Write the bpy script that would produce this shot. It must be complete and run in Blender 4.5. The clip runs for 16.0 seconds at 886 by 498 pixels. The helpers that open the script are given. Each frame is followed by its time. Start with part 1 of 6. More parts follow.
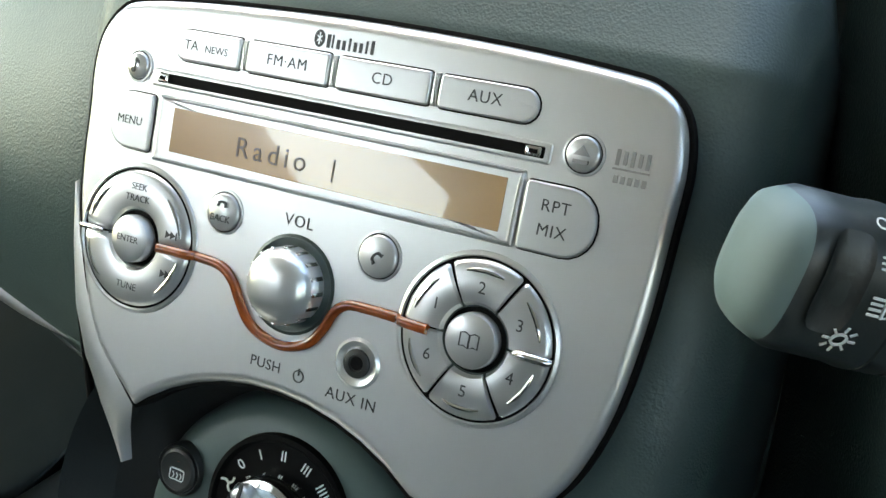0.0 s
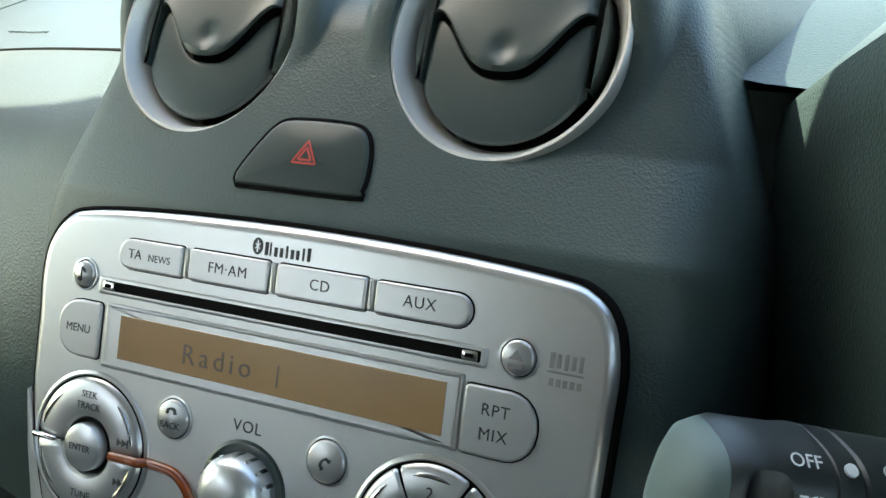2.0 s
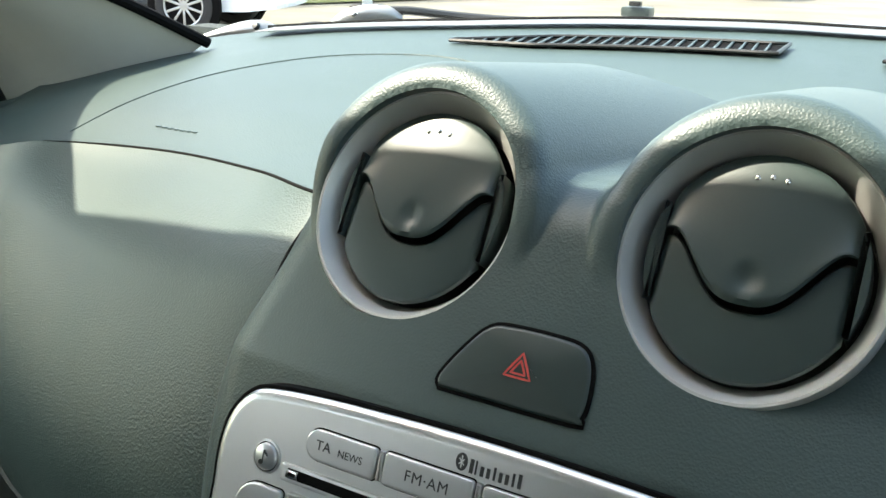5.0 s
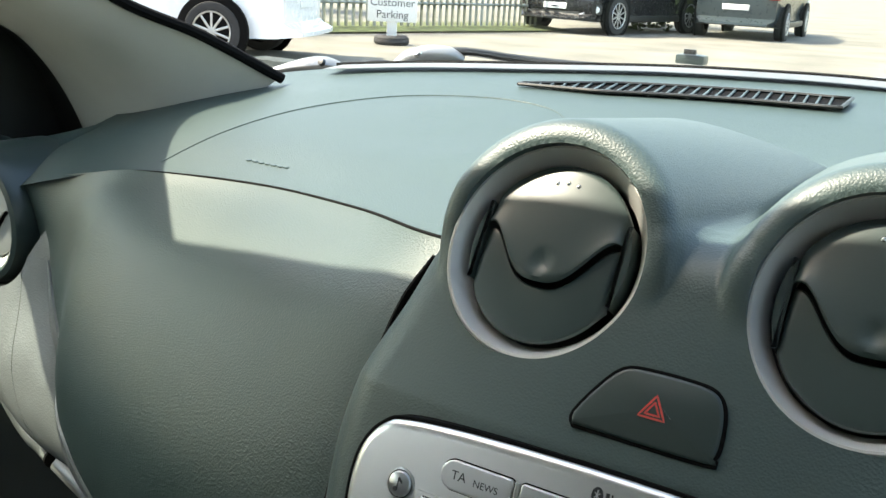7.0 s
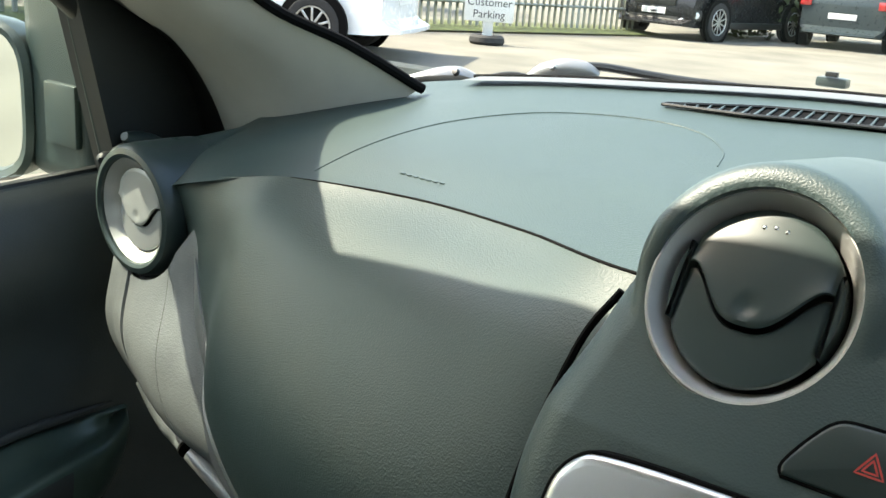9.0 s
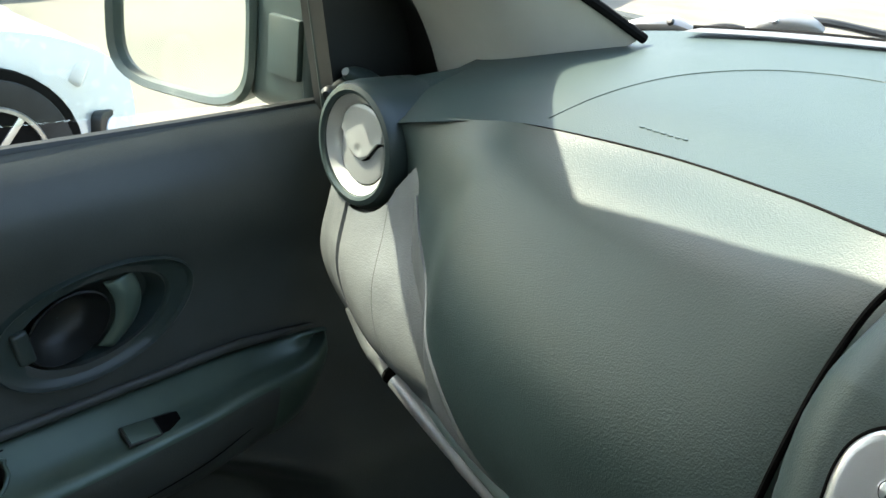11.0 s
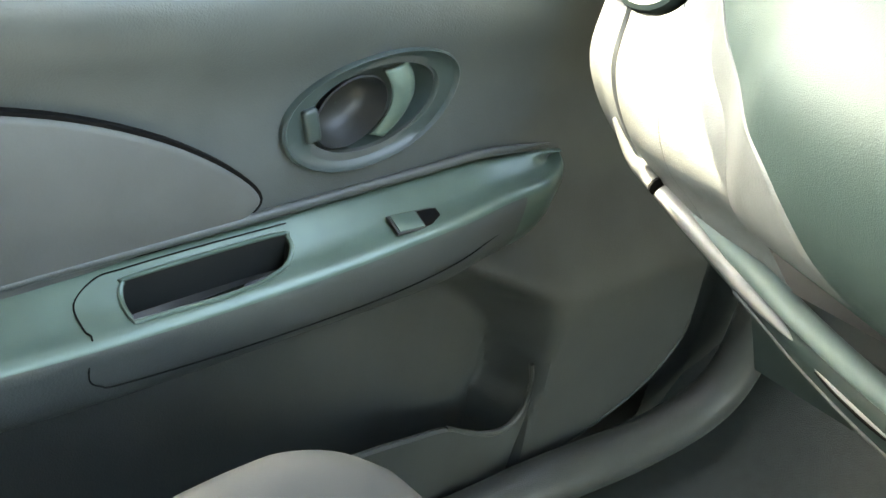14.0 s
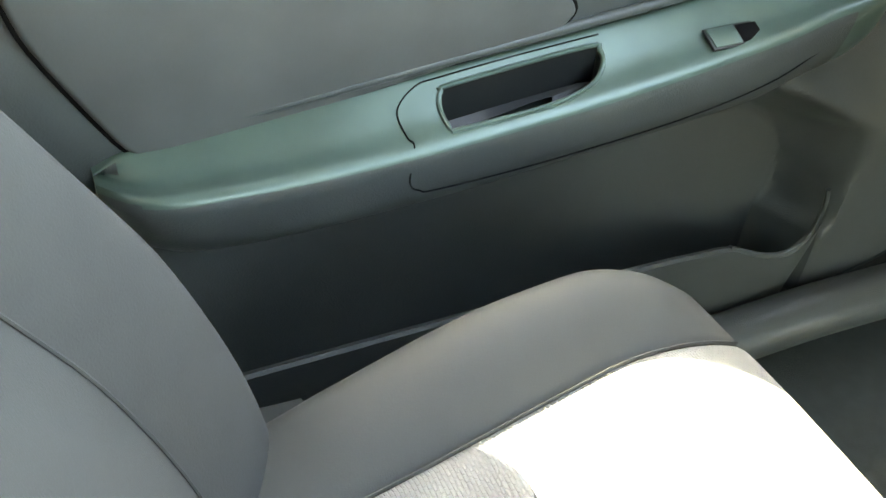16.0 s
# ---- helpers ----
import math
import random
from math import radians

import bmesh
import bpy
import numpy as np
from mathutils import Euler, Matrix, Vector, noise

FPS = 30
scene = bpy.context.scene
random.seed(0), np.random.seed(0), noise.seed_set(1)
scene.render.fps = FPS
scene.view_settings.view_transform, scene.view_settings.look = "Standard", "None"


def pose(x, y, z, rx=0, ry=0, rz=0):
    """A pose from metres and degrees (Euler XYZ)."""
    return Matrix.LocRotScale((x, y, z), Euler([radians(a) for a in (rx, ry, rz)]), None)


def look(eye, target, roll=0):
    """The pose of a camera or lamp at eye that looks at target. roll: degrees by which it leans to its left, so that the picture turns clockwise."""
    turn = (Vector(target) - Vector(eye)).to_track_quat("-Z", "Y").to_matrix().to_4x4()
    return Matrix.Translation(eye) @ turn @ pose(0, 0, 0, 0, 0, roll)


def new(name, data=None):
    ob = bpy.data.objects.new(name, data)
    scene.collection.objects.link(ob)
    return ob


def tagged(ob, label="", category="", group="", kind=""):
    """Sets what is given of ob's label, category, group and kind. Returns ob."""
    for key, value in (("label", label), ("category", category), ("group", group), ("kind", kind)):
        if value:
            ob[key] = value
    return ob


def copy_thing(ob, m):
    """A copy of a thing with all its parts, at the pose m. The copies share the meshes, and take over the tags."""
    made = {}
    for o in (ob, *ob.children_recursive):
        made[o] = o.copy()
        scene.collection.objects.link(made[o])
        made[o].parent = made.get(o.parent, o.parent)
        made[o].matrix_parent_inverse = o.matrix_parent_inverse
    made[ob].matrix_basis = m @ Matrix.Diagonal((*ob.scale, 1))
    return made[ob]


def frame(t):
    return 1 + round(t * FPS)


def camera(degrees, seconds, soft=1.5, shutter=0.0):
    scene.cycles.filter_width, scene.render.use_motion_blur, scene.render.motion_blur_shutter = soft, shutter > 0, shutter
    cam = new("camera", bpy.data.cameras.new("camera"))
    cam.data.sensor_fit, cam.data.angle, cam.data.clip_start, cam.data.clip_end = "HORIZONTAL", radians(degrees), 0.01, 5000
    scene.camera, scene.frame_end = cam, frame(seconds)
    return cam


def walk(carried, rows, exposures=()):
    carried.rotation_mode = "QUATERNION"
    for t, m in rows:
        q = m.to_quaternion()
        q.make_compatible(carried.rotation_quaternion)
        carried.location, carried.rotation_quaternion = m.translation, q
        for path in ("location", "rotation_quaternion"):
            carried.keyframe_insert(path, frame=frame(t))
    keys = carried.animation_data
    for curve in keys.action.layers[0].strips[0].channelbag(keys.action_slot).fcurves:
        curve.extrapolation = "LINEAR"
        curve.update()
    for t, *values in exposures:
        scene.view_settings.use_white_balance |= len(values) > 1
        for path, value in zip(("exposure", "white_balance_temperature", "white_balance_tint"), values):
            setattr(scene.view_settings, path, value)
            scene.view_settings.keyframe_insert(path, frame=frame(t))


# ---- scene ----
cam = camera(50.00, 16.0)
PATH = [
    (0, 0.1522, -0.2261, 1.0762, 64.51, 1.94, 26.92),
    (0.5, 0.1475, -0.2236, 1.0817, 67.11, 1.51, 25.45),
    (1, 0.1460, -0.2220, 1.0930, 68.00, -0.01, 25.60),
    (1.5, 0.1597, -0.2154, 1.0994, 69.06, -1.47, 26.89),
    (2, 0.1611, -0.2099, 1.1071, 69.74, -1.69, 26.52),
    (2.5, 0.1576, -0.2138, 1.1202, 71.24, -0.72, 26.48),
    (3, 0.1519, -0.2174, 1.1334, 73.67, 1.14, 27.73),
    (3.5, 0.1519, -0.2063, 1.1368, 73.52, 2.27, 27.81),
    (4, 0.1355, -0.2021, 1.1335, 72.87, 2.27, 28.60),
    (4.5, 0.1175, -0.1990, 1.1440, 71.69, 1.14, 30.06),
    (7, 0.0798, -0.2388, 1.1607, 73.63, 3.04, 31.13),
    (7.5, 0.0749, -0.2424, 1.1634, 73.60, 3.72, 31.38),
    (8, 0.0647, -0.2448, 1.1610, 73.54, 4.23, 31.95),
    (8.5, 0.0568, -0.2587, 1.1690, 73.21, 4.18, 34.30),
    (9, 0.0442, -0.2633, 1.1705, 73.25, 4.52, 36.24),
    (11.5, -0.0027, -0.3208, 1.1751, 67.21, 5.96, 46.30),
    (12, -0.0097, -0.3266, 1.1680, 65.57, 5.90, 47.86),
    (12.5, -0.0284, -0.3695, 1.1487, 63.92, 7.78, 47.33),
    (13, -0.0600, -0.3957, 1.1299, 63.00, 10.00, 46.49),
    (13.5, -0.0963, -0.4156, 1.1173, 60.36, 12.03, 47.37),
    (14, -0.0848, -0.4737, 1.0699, 62.94, 9.39, 46.96),
    (14.5, -0.1228, -0.5119, 1.0854, 59.52, 9.99, 48.13),
    (15, -0.1180, -0.5171, 1.0860, 56.06, 8.04, 50.95),
    (15.5, -0.1006, -0.5195, 1.0935, 51.85, 6.45, 57.44),
    (16, -0.1359, -0.5186, 1.0850, 48.06, 5.29, 61.26),
]
EXPOSURES = [(0, 3.55, 7700, 5), (0.5, 3.15, 7500, 4), (1.5, 2.8, 7200, 3), (3, 2.65, 7500, 4), (4.5, 2.55, 7500, 5), (9, 2.25, 7600, 6), (11.5, 2.95, 7400, 6), (12.5, 3.85, 7800, 6), (14, 5.2, 9000, 10), (15, 5.70, 9200, 9), (16, 5.32, 9500, 10)]
walk(cam, [(t, pose(x, y, z, rx, 0, rz) @ pose(0, 0, 0, 0, 0, roll)) for t, x, y, z, rx, roll, rz in PATH],
     EXPOSURES)

# ---- daylight ----
SUN = Vector((-0.74, -0.31, 1.0)).normalized()
world = bpy.data.worlds.new("sky")
scene.world = world
world.use_nodes = True
wn = world.node_tree
sky = wn.nodes.new("ShaderNodeTexSky")
sky.sky_type, sky.sun_disc = "NISHITA", False
sky.sun_elevation = math.asin(SUN.z)
sky.sun_rotation = math.atan2(SUN.x, SUN.y)
sky.air_density, sky.dust_density = 1.2, 2.0
wn.links.new(sky.outputs[0], wn.nodes["Background"].inputs[0])
wn.nodes["Background"].inputs[1].default_value = 0.15
sun_data = bpy.data.lights.new("sun", "SUN")
sun_data.energy, sun_data.angle, sun_data.color = 3.0, radians(0.5), (1.0, 0.96, 0.9)
sun = new("sun", sun_data)
sun.matrix_world = look(SUN * 20, (0, 0, 0))


# ---- materials ----
def material(name, colour, rough=0.5, metal=0.0, grain=0.0, grain_scale=400.0, vary=0.12, vary_scale=14.0, kind="noise",
             coat=0.0, spec=0.5, transmission=0.0, second=None, bump_distance=0.0006):
    """A procedural surface: base colour with broad mottling and wear, and fine relief (noise, cell or weave)."""
    m = bpy.data.materials.new(name)
    m.use_nodes = True
    n, l = m.node_tree.nodes, m.node_tree.links
    b = n["Principled BSDF"]
    co = n.new("ShaderNodeTexCoord")
    big = n.new("ShaderNodeTexNoise")
    big.inputs["Scale"].default_value, big.inputs["Detail"].default_value = vary_scale, 6
    l.new(co.outputs["Object"], big.inputs["Vector"])
    mix = n.new("ShaderNodeMix")
    mix.data_type = "RGBA"
    dark = second or tuple(c * (1 - vary * 2.2) for c in colour)
    light = tuple(min(1, c * (1 + vary)) for c in colour)
    mix.inputs[6].default_value, mix.inputs[7].default_value = (*dark, 1), (*light, 1)
    ramp = n.new("ShaderNodeMapRange")
    ramp.inputs[1].default_value, ramp.inputs[2].default_value = 0.3, 0.7
    l.new(big.outputs[0], ramp.inputs[0])
    l.new(ramp.outputs[0], mix.inputs[0])
    l.new(mix.outputs[2], b.inputs["Base Color"])
    rr = n.new("ShaderNodeMapRange")
    rr.inputs[3].default_value, rr.inputs[4].default_value = max(0.02, rough - 0.06), min(1, rough + 0.08)
    l.new(big.outputs[0], rr.inputs[0])
    l.new(rr.outputs[0], b.inputs["Roughness"])
    b.inputs["Metallic"].default_value = metal
    b.inputs["Coat Weight"].default_value = coat
    b.inputs["Specular IOR Level"].default_value = spec
    b.inputs["Transmission Weight"].default_value = transmission
    if grain:
        if kind == "cell":
            fine = n.new("ShaderNodeTexVoronoi")
            fine.feature = "SMOOTH_F1"
            fine.inputs["Smoothness"].default_value = 0.6
            warp = n.new("ShaderNodeTexNoise")
            warp.inputs["Scale"].default_value = grain_scale * 0.6
            l.new(co.outputs["Object"], warp.inputs["Vector"])
            add = n.new("ShaderNodeVectorMath")
            add.operation = "MULTIPLY_ADD"
            add.inputs[1].default_value = (1.2 / grain_scale,) * 3
            l.new(warp.outputs["Color"], add.inputs[0])
            l.new(co.outputs["Object"], add.inputs[2])
            l.new(add.outputs[0], fine.inputs["Vector"])
        elif kind == "weave":
            fine = n.new("ShaderNodeTexBrick")
            fine.inputs["Mortar Size"].default_value = 0.06
            fine.inputs["Mortar Smooth"].default_value = 0.8
            fine.inputs["Color1"].default_value = (1, 1, 1, 1)
            fine.inputs["Color2"].default_value = (0.55, 0.55, 0.55, 1)
            fine.inputs["Mortar"].default_value = (0, 0, 0, 1)
            l.new(co.outputs["Object"], fine.inputs["Vector"])
        else:
            fine = n.new("ShaderNodeTexNoise")
            fine.inputs["Detail"].default_value = 3
            l.new(co.outputs["Object"], fine.inputs["Vector"])
        fine.inputs["Scale"].default_value = grain_scale
        bump = n.new("ShaderNodeBump")
        bump.inputs["Strength"].default_value = grain
        bump.inputs["Distance"].default_value = bump_distance
        l.new(fine.outputs[0], bump.inputs["Height"])
        l.new(bump.outputs[0], b.inputs["Normal"])
    return m


DASH = (0.035, 0.057, 0.0535)
m_dash = material("dash_plastic", DASH, 0.46, grain=0.32, grain_scale=1000, kind="cell", vary=0.05, bump_distance=0.0007, spec=0.38)
m_bezel = material("smooth_bezel_plastic", (0.070, 0.104, 0.098), 0.42, grain=0.04, grain_scale=1500, vary=0.05)
m_console = material("console_plastic", (0.046, 0.073, 0.073), 0.45, grain=0.24, grain_scale=1250, kind="cell", vary=0.05, bump_distance=0.0006)
m_black = material("black_plastic", (0.012, 0.014, 0.014), 0.42, grain=0.15, grain_scale=900)
m_satin = material("smooth_dark_plastic", (0.030, 0.046, 0.044), 0.36, grain=0.05, grain_scale=1500, vary=0.05)
m_flap = material("vent_flap_plastic", (0.034, 0.053, 0.052), 0.36, grain=0.05, grain_scale=1500, vary=0.05)
m_void = material("black_recess", (0.004, 0.004, 0.004), 0.8, spec=0.08)
m_silver = material("silver_paint", (0.64, 0.65, 0.66), 0.31, metal=0.82, grain=0.03, grain_scale=3000, vary=0.03, vary_scale=6)
m_button = material("silver_button_paint", (0.54, 0.55, 0.56), 0.30, metal=0.8, grain=0.03, grain_scale=3000, vary=0.03)
m_ring = material("satin_metal_ring", (0.60, 0.60, 0.575), 0.40, metal=0.55, vary=0.05, grain=0.03, grain_scale=2000)
m_chrome = material("bright_metal", (0.75, 0.76, 0.76), 0.16, metal=1.0, vary=0.04)
m_ink = material("dark_print", (0.03, 0.032, 0.035), 0.6, vary=0.05)
m_white_ink = material("white_print", (0.75, 0.77, 0.76), 0.6, vary=0.04)
m_grey_ink = material("grey_print", (0.22, 0.22, 0.22), 0.6, vary=0.04)
m_red_ink = material("red_print", (0.55, 0.07, 0.06), 0.5, vary=0.05)
m_orange = material("amber_plastic", (0.22, 0.046, 0.007), 0.16, coat=0.5, vary=0.1, vary_scale=60)
m_lcd = material("amber_display", (0.30, 0.18, 0.075), 0.22, vary=0.10, vary_scale=12, spec=0.8, coat=1.0)
m_lcd_ink = material("display_segment", (0.10, 0.065, 0.035), 0.4)
m_trim = material("grey_side_trim", (0.128, 0.138, 0.138), 0.5, grain=0.3, grain_scale=700, kind="cell", vary=0.10, vary_scale=30)
m_strip = material("satin_strip_paint", (0.30, 0.31, 0.31), 0.34, metal=0.5, vary=0.08, vary_scale=40)
m_pillar = material("pillar_lining", (0.48, 0.48, 0.44), 0.7, grain=0.25, grain_scale=900, vary=0.05)
m_door = material("door_card_plastic", (0.055, 0.064, 0.062), 0.44, grain=0.3, grain_scale=650, kind="cell", vary=0.08)
m_insert = material("door_insert_vinyl", (0.075, 0.080, 0.077), 0.6, grain=0.12, grain_scale=500, vary=0.08)
m_arm = material("armrest_satin_paint", (0.078, 0.122, 0.102), 0.30, metal=0.3, vary=0.06, vary_scale=20, grain=0.04, grain_scale=2000)
m_carpet = material("dark_carpet", (0.040, 0.052, 0.051), 0.95, grain=0.9, grain_scale=900, vary=0.07, vary_scale=60, bump_distance=0.002)
m_vent_grey = material("grey_vent_paint", (0.30, 0.31, 0.305), 0.42, metal=0.25, vary=0.05, grain=0.03, grain_scale=2000)
# Pale teal of the lid top; on the knob end it stands for sky sheen.
m_pale_teal = material("pale_teal_plastic", (0.105, 0.150, 0.143), 0.6, vary=0.06)
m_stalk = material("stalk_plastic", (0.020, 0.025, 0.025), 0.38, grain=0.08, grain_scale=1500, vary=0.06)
m_leather = material("seat_bolster_cloth", (0.047, 0.051, 0.050), 0.75, grain=0.2, grain_scale=900, vary=0.06)
m_cloth = material("seat_woven_cloth", (0.24, 0.245, 0.245), 0.85, grain=0.9, grain_scale=85, kind="weave", vary=0.08, bump_distance=0.002)
m_back = material("seat_back_cloth", (0.043, 0.045, 0.044), 0.85, grain=0.5, grain_scale=700, vary=0.10)
m_rubber = material("tyre_rubber", (0.02, 0.02, 0.021), 0.75, grain=0.3, grain_scale=80, vary=0.2)
m_alloy = material("alloy_wheel", (0.55, 0.56, 0.57), 0.3, metal=0.8, vary=0.08)
m_white_car = material("white_car_paint", (0.78, 0.79, 0.80), 0.25, coat=0.6, vary=0.02)
m_silver_car = material("silver_car_paint", (0.70, 0.73, 0.74), 0.25, metal=0.10, coat=0.6, vary=0.02)
m_black_car = material("black_car_paint", (0.010, 0.011, 0.013), 0.25, coat=0.25, spec=0.3, vary=0.05)
m_grey_car = material("slate_car_paint", (0.030, 0.042, 0.046), 0.28, coat=0.25, spec=0.3, vary=0.05)
m_ground = material("worn_tarmac", (0.155, 0.147, 0.118), 0.9, grain=0.4, grain_scale=30, vary=0.16, vary_scale=0.9, bump_distance=0.01)
m_grass = material("verge_grass", (0.09, 0.11, 0.035), 0.9, grain=1.0, grain_scale=25, vary=0.3, vary_scale=4, bump_distance=0.03)
m_fence = material("galvanised_steel", (0.36, 0.38, 0.35), 0.55, metal=0.3, vary=0.15, vary_scale=3)
m_sign = material("sign_white", (0.75, 0.75, 0.73), 0.5, vary=0.05, vary_scale=2)
m_leaf = material("hedge_leaves", (0.055, 0.085, 0.025), 0.6, vary=0.35, vary_scale=9)
m_bark = material("bark", (0.10, 0.075, 0.05), 0.9, grain=1, grain_scale=20, vary=0.3, bump_distance=0.02)
m_brick = material("house_brick", (0.33, 0.17, 0.12), 0.85, vary=0.2, vary_scale=5)
m_render = material("white_render", (0.72, 0.71, 0.68), 0.8, vary=0.06, vary_scale=2)
m_kerb = material("kerb_concrete", (0.33, 0.32, 0.30), 0.9, grain=0.5, grain_scale=60, vary=0.15, vary_scale=2, bump_distance=0.005)
m_lamp = material("clear_lamp_plastic", (0.75, 0.77, 0.78), 0.1, coat=1.0, vary=0.05)
m_red = material("red_lamp_plastic", (0.4, 0.02, 0.02), 0.15, coat=1.0)
m_darkglass = material("dark_car_glass", (0.012, 0.014, 0.015), 0.08, spec=0.4)


def clear_glass(name, tint=(0.97, 0.99, 0.98)):
    m = bpy.data.materials.new(name)
    m.use_nodes = True
    n, l = m.node_tree.nodes, m.node_tree.links
    n.remove(n["Principled BSDF"])
    tr, gl, fr, mix, po, mu = (n.new("ShaderNode" + k) for k in ("BsdfTransparent", "BsdfGlossy", "LayerWeight", "MixShader", "Math", "Math"))
    tr.inputs[0].default_value = (*tint, 1)
    gl.inputs["Roughness"].default_value = 0.02
    fr.inputs[0].default_value = 0.5
    po.operation, mu.operation = "POWER", "MULTIPLY_ADD"
    po.inputs[1].default_value, mu.inputs[1].default_value, mu.inputs[2].default_value = 5.0, 0.35, 0.03
    l.new(fr.outputs["Facing"], po.inputs[0])
    l.new(po.outputs[0], mu.inputs[0])
    l.new(mu.outputs[0], mix.inputs[0])
    l.new(tr.outputs[0], mix.inputs[1])
    l.new(gl.outputs[0], mix.inputs[2])
    l.new(mix.outputs[0], n["Material Output"].inputs[0])
    return m


m_glass = clear_glass("window_glass")
m_side_glass = clear_glass("tinted_side_glass", (0.93, 0.97, 0.95))
m_mirror = material("mirror_glass", (0.85, 0.87, 0.86), 0.02, metal=1.0, vary=0.0)


# ---- building helpers ----
def smooth(me, angle=40):
    for p in me.polygons:
        p.use_smooth = True
    me.set_sharp_from_angle(angle=radians(angle))


def part(name, bm, mat, parent=None, label="", at=None, angle=40):
    """Links a bmesh as one mesh object, under a thing or a part."""
    me = bpy.data.meshes.new(name)
    bmesh.ops.recalc_face_normals(bm, faces=bm.faces)
    bm.to_mesh(me)
    bm.free()
    smooth(me, angle)
    me.materials.append(mat)
    ob = new(name, me)
    if parent is not None:
        ob.parent = parent
    if at is not None:
        ob.matrix_basis = at
    if label:
        tagged(ob, label)
    return ob


def thing(name, label, category, at=None, group="", kind=""):
    ob = new(name)
    ob.empty_display_size = 0.02
    if at is not None:
        ob.matrix_world = at
    return tagged(ob, label, category, group, kind)


def shape(name, bm, mat, label, category, group="", kind="", angle=40):
    return tagged(part(name, bm, mat, angle=angle), label, category, group, kind)


def sheet(fn, nu, nv, flip=False, close_u=False):
    """A grid surface: fn(a, b) gives the point at a, b in 0..1."""
    bm = bmesh.new()
    vs = [[bm.verts.new(fn(i / nu, j / nv)) for j in range(nv + 1)] for i in range(nu if close_u else nu + 1)]
    for i in range(nu):
        for j in range(nv):
            k = (i + 1) % len(vs)
            q = (vs[i][j], vs[k][j], vs[k][j + 1], vs[i][j + 1])
            bm.faces.new(q[::-1] if flip else q)
    return bm


def merge(into, other):
    me = bpy.data.meshes.new("tmp")
    other.to_mesh(me)
    other.free()
    into.from_mesh(me)
    bpy.data.meshes.remove(me)
    return into


def box(cx, cy, cz, sx, sy, sz, bevel=0.0, seg=2, m=None):
    bm = bmesh.new()
    bmesh.ops.create_cube(bm, size=1, matrix=Matrix.Translation((cx, cy, cz)) @ Matrix.Diagonal((sx, sy, sz, 1)))
    if bevel:
        bmesh.ops.bevel(bm, geom=bm.edges[:], offset=bevel, segments=seg, profile=0.6, affect="EDGES")
    if m is not None:
        bm.transform(m)
    return bm


def plate(outline, z0, z1, bevel=0.0, seg=2, dome=0.0):
    """A flat piece with that outline (x, y) from z0 up to z1, its upper rim rounded."""
    n = len(outline)
    c = Vector((sum(p[0] for p in outline) / n, sum(p[1] for p in outline) / n))
    bm = bmesh.new()
    rings = [(0, z0), (0, z1 - bevel)]
    for k in range(1, seg + 1):
        a = k / seg * math.pi / 2
        rings.append((bevel * (1 - math.cos(a)), z1 - bevel + bevel * math.sin(a)))
    if bevel and not dome:
        rings.append((bevel + min(0.0004, bevel), z1))
    if dome:
        for k in range(1, 5):
            rings.append((bevel, z1 + dome * math.sin(k / 5 * math.pi / 2), 1 - k / 5))
    loops = []
    for r in rings:
        inset, z = r[0], r[1]
        loop = []
        for i, p in enumerate(outline):
            a, b = Vector(outline[i - 1][:2]), Vector(outline[(i + 1) % n][:2])
            t = (b - a)
            t = t.normalized() if t.length > 1e-9 else Vector((1, 0))
            nrm = Vector((-t.y, t.x))
            q = Vector(p[:2])
            if (c - q).dot(nrm) < 0:
                nrm = -nrm
            q = q + nrm * inset
            if len(r) > 2:
                q = c + (q - c) * max(r[2], 0.08)
            loop.append(bm.verts.new((q.x, q.y, z)))
        loops.append(loop)
    for a, b in zip(loops, loops[1:]):
        for i in range(n):
            j = (i + 1) % n
            bm.faces.new((a[i], a[j], b[j], b[i]))
    bm.faces.new(loops[-1])
    bm.faces.new(loops[0][::-1])
    return bm


def rounded(x0, y0, x1, y1, r, n=5):
    """The outline of a rectangle with rounded corners; r is one radius or four (from lower left, anticlockwise)."""
    rs = r if isinstance(r, (tuple, list)) else (r,) * 4
    out = []
    for (cx, cy, a0), q in zip(((x0, y0, 180), (x1, y0, 270), (x1, y1, 0), (x0, y1, 90)), rs):
        sx, sy = (1 if cx == x0 else -1), (1 if cy == y0 else -1)
        if q <= 1e-6:
            out.append((cx, cy))
            continue
        for k in range(n + 1):
            a = radians(a0 + 90 * k / n)
            out.append((cx + sx * q + q * math.cos(a), cy + sy * q + q * math.sin(a)))
    return out


def circle(cx, cy, r, n=40):
    return [(cx + r * math.cos(2 * math.pi * k / n), cy + r * math.sin(2 * math.pi * k / n)) for k in range(n)]


def lathe(profile, n=48, cap=False):
    """Turns a profile of (radius, z) round the z axis."""
    bm = bmesh.new()
    rows = []
    for r, z in profile:
        if r < 1e-6:
            rows.append([bm.verts.new((0, 0, z))])
        else:
            rows.append([bm.verts.new((r * math.cos(2 * math.pi * k / n), r * math.sin(2 * math.pi * k / n), z)) for k in range(n)])
    for a, b in zip(rows, rows[1:]):
        for k in range(n):
            j = (k + 1) % n
            if len(a) == 1 and len(b) == 1:
                continue
            if len(a) == 1:
                bm.faces.new((a[0], b[j], b[k]))
            elif len(b) == 1:
                bm.faces.new((a[k], a[j], b[0]))
            else:
                bm.faces.new((a[k], a[j], b[j], b[k]))
    if cap:
        for loop in (rows[0][::-1], rows[-1]):
            if len(loop) > 2:
                bm.faces.new(loop)
    return bm


